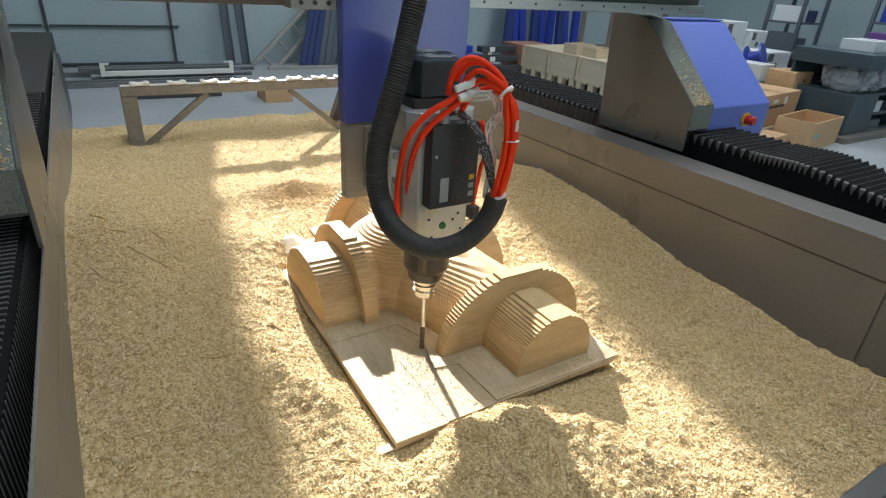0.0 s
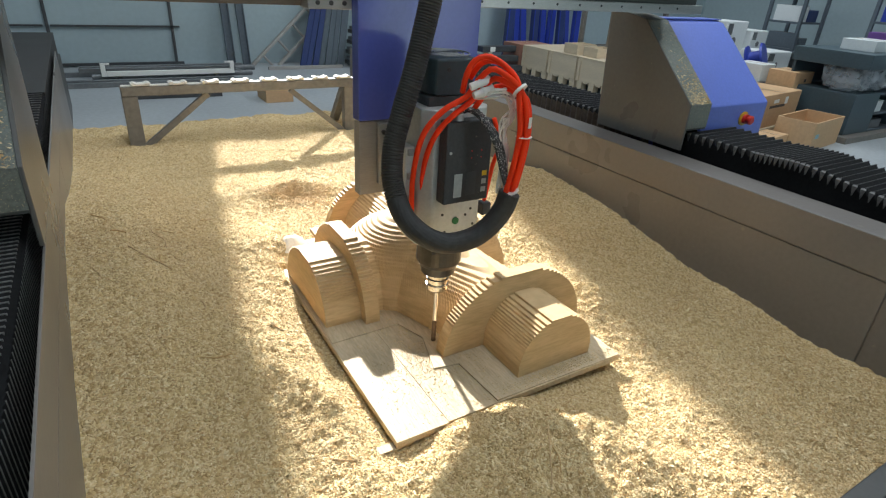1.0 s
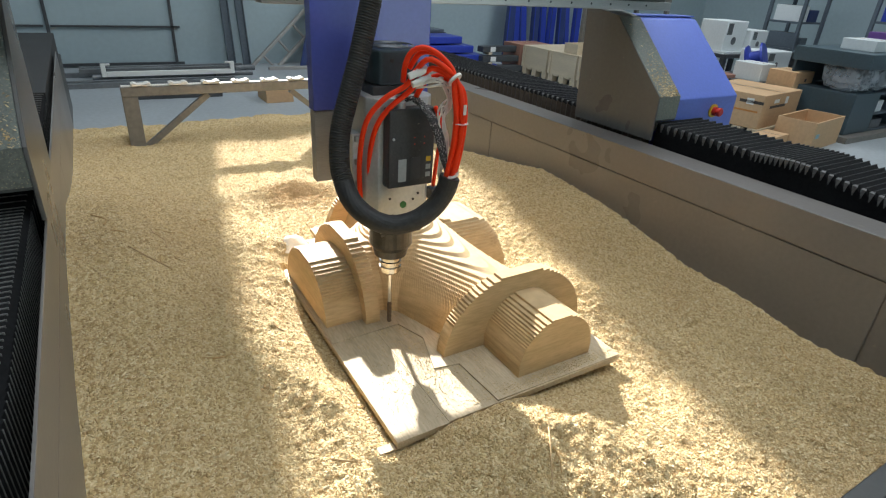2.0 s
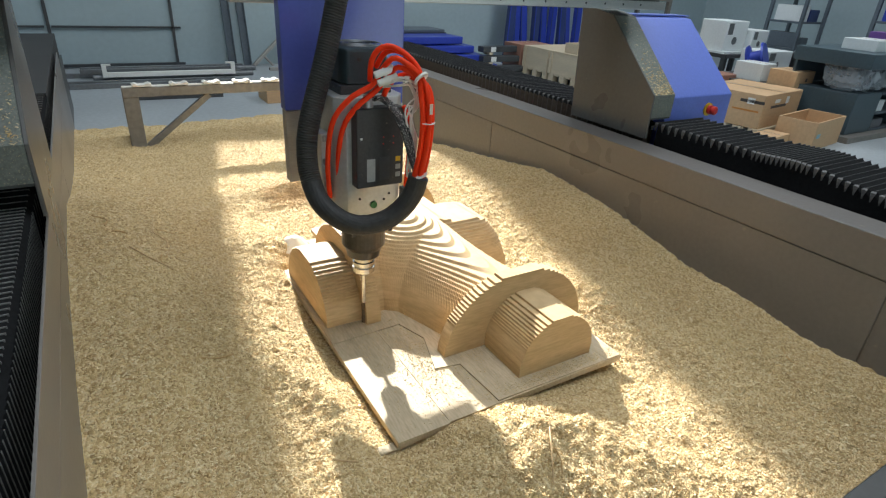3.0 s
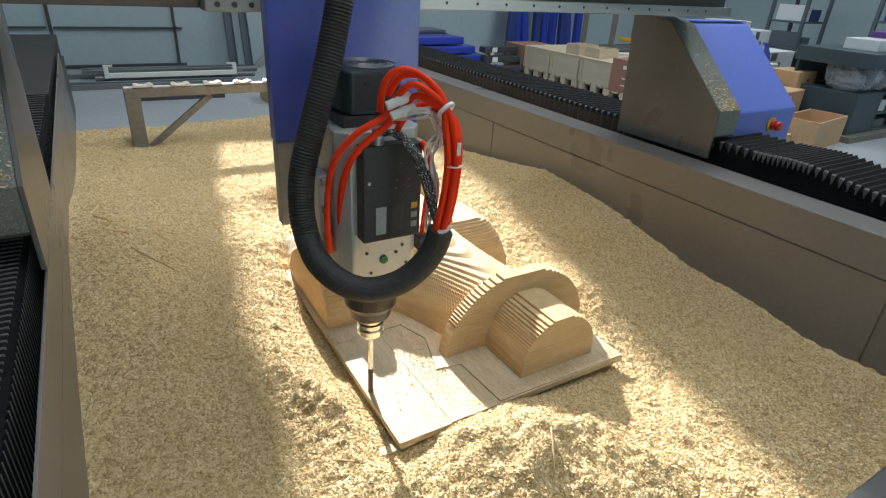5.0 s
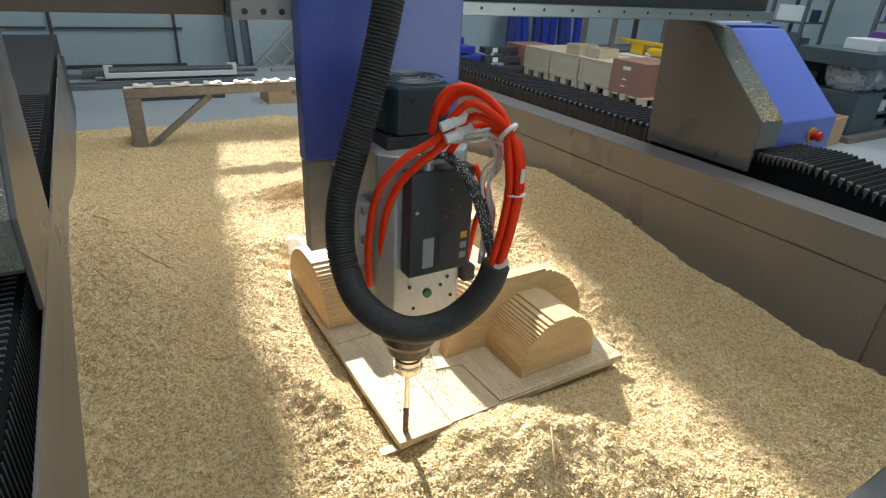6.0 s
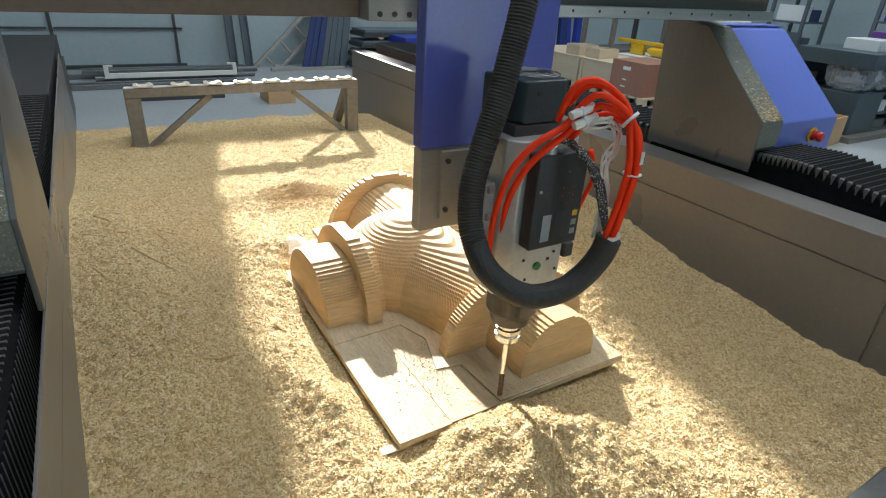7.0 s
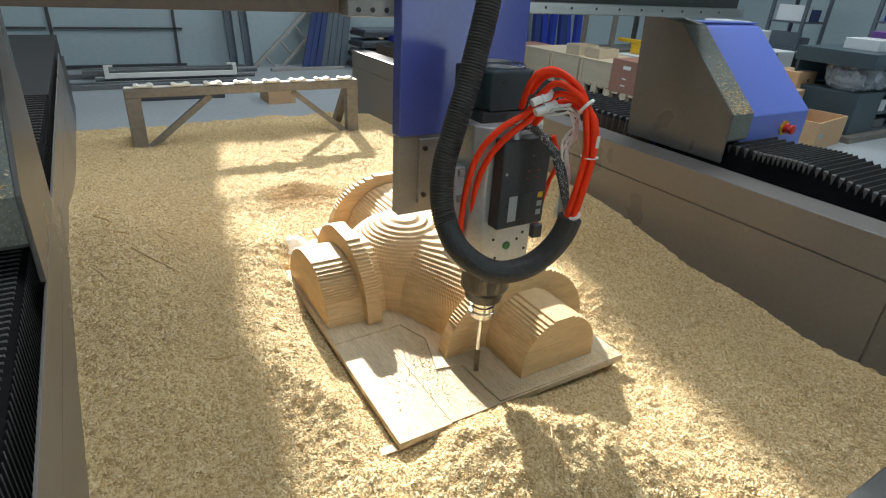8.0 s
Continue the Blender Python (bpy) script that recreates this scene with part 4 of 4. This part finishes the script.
def ladder():
    ob = thing("ladder", "pale aluminium ladder leaning against the wall", "ladder", at=(1.62, 7.0, 0.0, -5, 48, 0))
    for x in (0.0, 0.22):
        part("stile", boxes((x, x + 0.035, 0, 0.05, 0.02, 2.0), bevel=0.003), M["plate"], ob)
    for i in range(7):
        bm = bmesh.new()
        rod(bm, (0.035, 0.025, 0.2 + i * 0.26), (0.22, 0.025, 0.2 + i * 0.26), 0.014, 10)
        part("rung", bm, M["plate"], ob)


def leaning_sheets():
    for i in range(7):
        ob = thing("steel_sheet", "dark blue steel strip leaning in a row against the wall", "steel sheet", "strips against the wall", at=(2.18 + i * 0.075, 6.9 - 0.01 * i, 0.0, -6, 16 - i, 0))
        part("strip", boxes((0, 0.06 if i % 2 else 0.085, 0, 0.02, 0, 1.5), bevel=0.002), M["navy" if i < 3 else "slate"], ob)


M["slate"] = material("slate_steel", (0.10, 0.125, 0.15), 0.45, grain=40, bump=0.05, vary=0.15)
M["navy"] = material("navy_paint", (0.03, 0.05, 0.16), 0.4, grain=40, bump=0.05, vary=0.15)
M["royal"] = material("royal_blue_paint", (0.025, 0.05, 0.36), 0.35, grain=40, bump=0.04, vary=0.15)
leaning_posts()
ladder()
leaning_sheets()


# ---- goods beyond the rail ----
def carton(name, label, at, w, d, h, lid=True, mat="carton", category="carton", inside=0.012, print_bars=(), group=""):
    """A box with real sides, closed or open at the top."""
    ob = thing(name, label, category, group, at=at)
    t = inside
    if lid:
        part("body", boxes((0, w, 0, d, 0, h), bevel=0.004), M[mat], ob)
        part("tape", boxes((w * 0.47, w * 0.53, 0.004, d - 0.004, h + 0.0002, h + 0.001)), M["tape"], ob)
    else:
        part("bottom", boxes((t, w - t, t, d - t, 0, t)), M[mat], ob)
        for s in ((0, w, 0, t, 0, h), (0, w, d - t, d, 0, h), (0, t, t, d - t, 0, h), (w - t, w, t, d - t, 0, h)):
            part("side", boxes(s), M[mat], ob)
    for x, z, bw, bh, bm_mat in print_bars:
        if x < 0:
            part("print", boxes((-0.0015, -0.0004, -x - bw, -x, z, z + bh)), M[bm_mat], ob, "printed bar")
            continue
        part("print", boxes((x, x + bw, -0.0015, -0.0004, z, z + bh)), M[bm_mat], ob, "printed bar")
    return ob


M["labelblue"] = material("blue_label", (0.2, 0.42, 0.5), 0.5, grain=60, bump=0.02)
M["tape"] = material("brown_tape", (0.3, 0.2, 0.11), 0.3, grain=30, bump=0.03)
M["ink"] = material("printing_ink", (0.06, 0.05, 0.045), 0.6, grain=60, bump=0.02)
M["print"] = material("orange_print", (0.55, 0.22, 0.05), 0.6, grain=60, bump=0.02)


def pallet(at, w, d, name="pallet"):
    ob = thing(name, "pale wooden pallet on the concrete floor", "pallet", "pallets", at=at)
    for i in range(5):
        y = i * (d - 0.08) / 4
        part("deck_board", boxes((0, w, y, y + 0.08, 0.075, 0.092)), M["ply"], ob)
    for i in range(3):
        for j in range(3):
            x, y = i * (w - 0.08) / 2, j * (d - 0.08) / 2
            part("block", boxes((x, x + 0.08, y, y + 0.08, 0.0, 0.0748)), M["ply"], ob)


# row of plywood crates
for i in range(3):
    y = 4.42 + i * 0.51
    pallet((4.8, y, 0), 0.7, 0.47)
    c = thing("crate", "pale plywood crate standing on a pallet", "crate", "plywood crates", at=(4.8, y, 0.092))
    part("side", boxes((0, 0.7, 0, 0.48, 0, 0.245), bevel=0.003), M["ply"], c)
    part("lid", boxes((-0.006, 0.706, -0.004, 0.484, 0.2455, 0.262), bevel=0.002), M["ply"], c)
    for yy in (0.0, 0.44):
        part("batten", boxes((-0.014, -0.0005, yy, yy + 0.04, 0.002, 0.24)), M["ply"], c)
carton("wooden_box", "reddish brown wooden box beside the crates", (4.78, 5.97, 0.05), 0.5, 0.36, 0.3, mat="rose", category="box")
box2 = carton("transport_box", "reddish wooden transport box with pale markings", (4.72, 3.9, 0.09), 0.5, 0.46, 0.33, mat="rose", category="box")
for y, z, w, h in ((0.2, 0.24, 0.1, 0.035), (0.24, 0.14, 0.05, 0.012), (0.24, 0.07, 0.06, 0.014)):
    part("marking", boxes((-0.002, -0.0006, y, y + w, z, z + h)), M["white"], box2, "pale printed mark")
pallet((4.7, 3.86, 0), 0.55, 0.54)
carton("transport_box", "reddish wooden transport box with pale markings", (4.95, 3.36, 0.09), 0.5, 0.42, 0.3, mat="rose", category="box")
pallet((4.93, 3.32, 0), 0.55, 0.5)
for i, (x, y, h) in enumerate(((4.84, 5.0, 0.11), (4.88, 4.72, 0.1))):
    o = carton("cardboard_tray", "opened grey cardboard tray on a plywood crate", (x, y, 0.355), 0.3, 0.22, h, lid=False, category="carton")
    for ch in o.children:
        ch.data.materials[0] = M["ply"]


def steel_stack():
    for i in range(4):
        ob = thing("steel_plate_stack", "flat dark steel plates stacked on the floor", "steel plates", "steel stacks", at=(2.75 + 0.03 * i, 6.55, 0.12 * i, 0, 0, 2 * i - 3))
        part("plate", boxes((0, 1.2, 0, 0.4, 0.02, 0.065), bevel=0.004), M["frame"], ob)
        part("plate", boxes((0.02, 1.18, 0.01, 0.39, 0.068, 0.1), bevel=0.004), M["slate"], ob)
        part("batten", boxes((0.2, 0.26, 0, 0.4, 0.0, 0.0195)), M["ply"], ob), part("batten", boxes((0.9, 0.96, 0, 0.4, 0.0, 0.0195)), M["ply"], ob)
    for i in range(4):
        ob = thing("machine_cover", "royal blue painted sheet-metal cover stacked flat", "machine cover", "blue covers", at=(3.3 - 0.03 * i, 6.1 + 0.03 * i, 0.1 * i + 0.03, 0, 0, -6 + 3 * i))
        part("shell", boxes((0, 1.15 - 0.1 * i, 0, 0.5, 0, 0.085), bevel=0.012), M["royal"], ob)
        part("rib", boxes((0.05, 0.3, -0.004, -0.0005, 0.02, 0.06)), M["white" if i == 1 else "royal"], ob)
    for i in range(3):
        ob = thing("linear_rail", "black linear rail with a white paper label", "linear rail", "black rails", at=(4.2 + 0.02 * i, 5.95 + 0.04 * i, 0.03 + 0.11 * i, 0, 0, -4 + 3 * i))
        part("profile", boxes((0, 0.62, 0, 0.12, 0, 0.07), bevel=0.006), M["frame"], ob)
        part("label", boxes((0.12, 0.2, -0.002, -0.0005, 0.006, 0.064)), M["white"], ob, "white paper label")
        part("batten", boxes((0.1, 0.15, 0, 0.12, -0.03, -0.0005)), M["ply"], ob)


steel_stack()


def blue_columns():
    for i in range(9):
        navy = i % 3 == 0
        ob = thing("machine_column", "blue painted sheet-metal column leaning upright", "machine column", "blue columns", at=(5.1 + i * 0.165, 6.72 + 0.02 * (i % 3), 0, -5, 5 - (i * 7 % 5) * 2.2, 8 * (i % 2)))
        part("shell", boxes((0, 0.12, 0, 0.07, 0, 1.35), bevel=0.01), M["navy" if navy else "royal"], ob)
        part("edge", boxes((0.005, 0.02, -0.006, -0.0005, 0.05, 1.3)), M["royal" if navy else "navy"], ob)


def rack():
    ob = thing("steel_rack", "grey steel storage rack with an open shelf", "storage rack", at=(5.6, 5.25, 0))
    for x in (0, 0.95):
        for y in (0, 0.5):
            part("post", boxes((x, x + 0.05, y, y + 0.05, 0, 1.6)), M["bench"], ob)
    for z in (0.34, 0.95):
        part("shelf", boxes((0.051, 0.949, 0, 0.55, z, z + 0.03)), M["bench"], ob)


def yellow_engine():
    ob = thing("hoist", "bright yellow hoist with a rounded motor resting on white crates", "hoist", at=(5.75, 4.45, 0.36))
    part("beam", boxes((0, 0.06, -0.1, 0.85, 0.12, 0.16), bevel=0.004), M["yellow"], ob)
    bm = bmesh.new()
    rod(bm, (0.03, 0.06, 0.06), (0.03, 0.3, 0.06), 0.055, 18)
    rod(bm, (0.03, 0.3, 0.06), (0.03, 0.36, 0.06), 0.055, 18, 0.03)
    part("motor", bm, M["yellow"], ob)
    part("bracket", boxes((0.0, 0.06, 0.42, 0.62, 0.0, 0.1195), bevel=0.01), M["yellow"], ob)
    carton("white_crate", "white plastic crate under the yellow hoist", (5.6, 4.2, 0), 0.5, 0.95, 0.355, mat="offwhite", category="crate")


blue_columns()
rack()
yellow_engine()

# cartons on the floor behind the blue cover
pallet((4.66, 2.58, 0, 0, 0, 8), 0.8, 0.62)
carton("carton", "large printed cardboard carton on a pallet", (4.68, 2.60, 0.093, 0, 0, 8), 0.74, 0.58, 0.275,
       print_bars=((-0.2, 0.2, 0.2, 0.024, "ink"), (-0.14, 0.19, 0.06, 0.05, "white"), (-0.25, 0.13, 0.22, 0.014, "print"), (0.2, 0.2, 0.1, 0.03, "white"), (0.14, 0.16, 0.3, 0.022, "ink"), (0.42, 0.18, 0.06, 0.06, "white")))
carton("carton", "open empty cardboard carton on the concrete floor", (4.80, 2.20, 0, 0, 0, 8), 0.60, 0.30, 0.23, lid=False, print_bars=((0.05, 0.1, 0.07, 0.035, "labelblue"),))
carton("carton", "small plain cardboard carton beside the open one", (4.5, 2.33, 0, 0, 0, 8), 0.26, 0.18, 0.11)


def low_table(at, w, d, h):
    ob = thing("low_table", "dark steel packing table", "table", "packing tables", at=at)
    part("tabletop", boxes((0, w, 0, d, h - 0.04, h), bevel=0.004), M["frame"], ob)
    for x in (0.02, w - 0.07):
        for y in (0.02, d - 0.07):
            part("leg", boxes((x, x + 0.05, y, y + 0.05, 0, h - 0.0405)), M["frame"], ob)


low_table((5.3, 2.75, 0), 1.6, 0.95, 0.36)
low_table((5.9, 3.85, 0), 1.5, 0.9, 0.5)
carton("carton", "small taped cardboard carton on a packing table", (5.42, 2.8, 0.36), 0.3, 0.26, 0.14, print_bars=((0.16, 0.05, 0.03, 0.03, "ink"),))
carton("white_case", "white boxed instrument on a packing table", (5.15 + 0.25, 3.12, 0.36), 0.22, 0.28, 0.16, mat="offwhite", category="case", print_bars=((0.13, 0.06, 0.035, 0.035, "ink"),))


def instrument(at, w, d, h):
    ob = thing("instrument_housing", "white sheet-metal instrument housing with a round opening", "housing", "white housings", at=at)
    part("case", boxes((0, w, 0, d, 0, h), bevel=0.008), M["offwhite"], ob)
    bm = bmesh.new()
    rod(bm, (w * 0.45, -0.0005, h * 0.35), (w * 0.45, -0.004, h * 0.35), h * 0.13, 20)
    part("round_opening", bm, M["pipe"], ob, "dark round opening")
    part("panel", boxes((w * 0.08, w * 0.3, -0.003, -0.0005, h * 0.55, h * 0.92)), M["pipe"], ob)
    part("base", boxes((-0.03, w + 0.05, -0.05, d, -0.02, -0.0005)), M["offwhite"], ob)


instrument((5.95, 3.95, 0.52), 0.38, 0.32, 0.31)
instrument((6.42, 3.93, 0.52), 0.3, 0.3, 0.22)
instrument((6.0, 3.45, 0.38), 0.45, 0.3, 0.2)


def drum():
    ob = thing("cable_drum", "blue plastic cable drum lying on a packing table", "cable drum", at=(5.75, 3.5, 0.36))
    bm = bmesh.new()
    lathe(bm, [(0.13, 0), (0.14, 0.02), (0.07, 0.03), (0.07, 0.13), (0.14, 0.14), (0.13, 0.16)], 28)
    bmesh.ops.transform(bm, matrix=pose(0, 0, 0.14, 70, 0, 20), verts=bm.verts[:])
    part("spool", bm, M["royal"], ob)


def wrapped_cabinet(at, w, d, h, label):
    ob = thing("control_cabinet", label, "cabinet", "slate cabinets", at=at)
    part("plinth", boxes((-0.08, w + 0.08, -0.08, d + 0.05, 0, 0.05)), M["bench"], ob)
    part("body", boxes((0, w * 0.46, 0, d, 0.0505, h * 0.55), bevel=0.006), M["cabinet"], ob)
    part("back_panel", boxes((0, w, d - 0.02, d, h * 0.5505, h - 0.1205)), M["cabinet"], ob)
    part("end_panel", boxes((w - 0.02, w, 0, d, 0.0505, h - 0.1205)), M["cabinet"], ob)
    for z in (0.0505, h * 0.28, h * 0.52):
        part("shelf", boxes((w * 0.4605, w - 0.0205, 0, d - 0.001, z, z + 0.016)), M["slate"], ob)
    for x, z, bw, bh, mat in ((0.5, h * 0.28 + 0.017, 0.12, 0.1, "offwhite"), (0.78, h * 0.28 + 0.017, 0.1, 0.07, "slate"), (0.52, 0.068, 0.2, 0.08, "pipe")):
        part("drawer", boxes((w * x, w * x + bw, 0.02, d * 0.6, z, z + bh), bevel=0.004), M[mat], ob)
    part("top", boxes((-0.02, w + 0.02, -0.03, d + 0.02, h - 0.12, h), bevel=0.005), M["cabinet"], ob, "thick slate top box")
    # plastic bags of parts, standing under the top
    rnd = random.Random(int(w * 100))
    for x0, x1, top in ((0.02, 0.3, 0.97), (0.32, 0.6, 0.9)):
        bag = bmesh.new()
        bmesh.ops.create_icosphere(bag, subdivisions=4, radius=1.0)
        for v in bag.verts:
            c = v.co.copy()
            k = 1 + 0.22 * noise.noise(c * 2.6 + Vector((x0 * 9, w, 0))) + 0.1 * noise.noise(c * 6)
            q = [math.copysign(abs(t) ** 0.6, t) * k for t in c]
            v.co = (w * (x0 + x1) / 2 + q[0] * w * (x1 - x0) / 2, d * 0.3 + q[1] * d * 0.3, h * 0.555 + (q[2] + 1.05) * (h * 0.28 - 0.06) * top * 0.95)
        part("plastic_bag", bag, M["film"], ob, "creased clear plastic bag of parts")
        part("wrapped_part", boxes((w * x0 + 0.05, w * x1 - 0.06, d * 0.15, d * 0.45, h * 0.5505, h * 0.7), bevel=0.01), M["plastic"], ob)
    return ob


def film_material():
    mat = material("clear_film", (0.5, 0.55, 0.6), 0.06, grain=14, bump=0.4, vary=0.2)
    mat.node_tree.nodes["Principled BSDF"].inputs["Alpha"].default_value = 0.42
    return mat


M["film"] = film_material()
M["purple"] = material("purple_plastic", (0.16, 0.07, 0.28), 0.4, grain=50, bump=0.04)
drum()
wrapped_cabinet((5.5, 2.3, 0), 0.95, 0.6, 0.72, "slate control cabinet partly wrapped in plastic film")
wrapped_cabinet((6.6, 2.1, 0), 0.9, 0.6, 0.8, "slate control cabinet partly wrapped in plastic film")
carton("white_case", "white plastic case on top of a slate cabinet", (5.75, 2.4, 0.721), 0.35, 0.28, 0.09, mat="offwhite", category="case")
carton("tool_case", "purple plastic tool case on top of a slate cabinet", (6.2, 2.45, 0.721), 0.2, 0.24, 0.14, mat="purple", category="case")


def tall_shelf(at, w, d, h, n, label):
    ob = thing("shelf_unit", label, "shelf unit", "shelves along the wall", at=at)
    for x in (0, w - 0.04):
        for y in (0, d - 0.04):
            part("post", boxes((x, x + 0.04, y, y + 0.04, 0, h)), M["slate"], ob)
    for i in range(n):
        z = 0.1 + i * (h - 0.15) / (n - 1)
        part("board", boxes((0.0005, w - 0.0005, 0.041, d - 0.041, z, z + 0.025)), M["slate"], ob)
    rnd = random.Random(int(at[0] * 10 + at[1] * 7))
    for i in range(n - 1):
        z = 0.1 + i * (h - 0.15) / (n - 1) + 0.026
        x = 0.05
        while x < w - 0.25:
            bw, bh = rnd.uniform(0.12, 0.28), rnd.uniform(0.1, min(0.26, (h - 0.15) / (n - 1) - 0.05))
            carton(rnd.choice(("parts_box", "parts_bin")), "small storage box on a steel shelf", (at[0] + x, at[1] + 0.06, z + at[2]), bw, d - 0.14, bh,
                   mat=rnd.choice(("offwhite", "royal", "carton", "cabinet", "navy", "slate")), category="box", group="boxes on the shelves")
            x += bw + rnd.uniform(0.02, 0.12)


tall_shelf((8.2, 4.4, 0), 0.6, 0.5, 1.5, 5, "blue steel shelf unit full of small boxes")
tall_shelf((8.0, 3.0, 0), 1.5, 0.5, 1.7, 5, "blue steel shelf unit full of small boxes")
carton("carton", "brown carton standing on the floor near the stand", (1.27, 5.02, 0), 0.24, 0.3, 0.14)


# ---- splinters in the sawdust ----
def splinters():
    rnd = random.Random(11)
    spots = [((0.811, 0.75), (0.737, 0.654), (0.685, 0.575)), ((1.70, 0.66), (1.66, 0.60), (1.70, 0.55)), ((0.0, 1.81), (0.05, 1.75), (0.11, 1.70)), ((-0.1, 1.66), (-0.08, 1.62), (-0.09, 1.59)),
             ((0.14, 1.86), (0.12, 1.8), (0.15, 1.77)), ((-0.09, 2.06), (-0.05, 2.02), (-0.06, 1.96))]
    for k in range(54):
        x, y, a, l = rnd.uniform(-0.05, 1.7), rnd.uniform(0.45, 2.9), rnd.uniform(0, 6.3), rnd.uniform(0.015, 0.05)
        if BOARD[0] - 0.05 < x < BOARD[1] + 0.05 and y > BOARD[2] - 0.03:
            continue
        spots.append(((x, y), (x + l * math.cos(a), y + l * math.sin(a)), (x + 2 * l * math.cos(a + 0.3), y + 2 * l * math.sin(a + 0.3))))
    for s in spots:
        pts = [(x, y, dust_height(x, y) + 0.003) for x, y in s]
        ob = part("splinter", tube(pts, rnd.uniform(0.0014, 0.0027), 0.012, 6), M["wood" if rnd.random() < 0.5 else "brown_chips"])
        tagged(ob, "thin pine splinter lying in the sawdust", "splinter", "splinters")


splinters()


# ---- what moves ----
def motions():
    rows = [(0.0, 0.0, 0.0), (0.5, 0.0332, -0.0033), (0.7, 0.041, 0.001), (1.0, 0.0453, 0.0133), (1.2, 0.033, 0.068), (1.5, -0.0023, 0.1332), (1.7, -0.012, 0.153),
            (2.8, -0.09, 0.180), (3.0, -0.1036, 0.1958), (3.2, -0.13, 0.2), (3.5, -0.1722, 0.1969), (4.0, -0.2175, 0.1849), (4.2, -0.219, 0.142), (4.3, -0.2185, 0.115), (4.5, -0.2174, 0.0525),
            (4.7, -0.218, -0.004), (5.55, -0.217, -0.245), (5.8, -0.2165, -0.265), (6.0, -0.2011, -0.267), (6.5, -0.0671, -0.2672), (6.8, 0.022, -0.2688), (7.0, 0.0766, -0.2692), (7.2, 0.083, -0.268),
            (7.5, 0.0839, -0.2556), (7.7, 0.081, -0.222), (8.0, 0.0766, -0.1552)]
    walk(GANTRY, [(t, pose(0, y, 0)) for t, x, y in rows])
    walk(HEAD, [(t, pose(x, y, 0)) for t, x, y in rows])


motions()
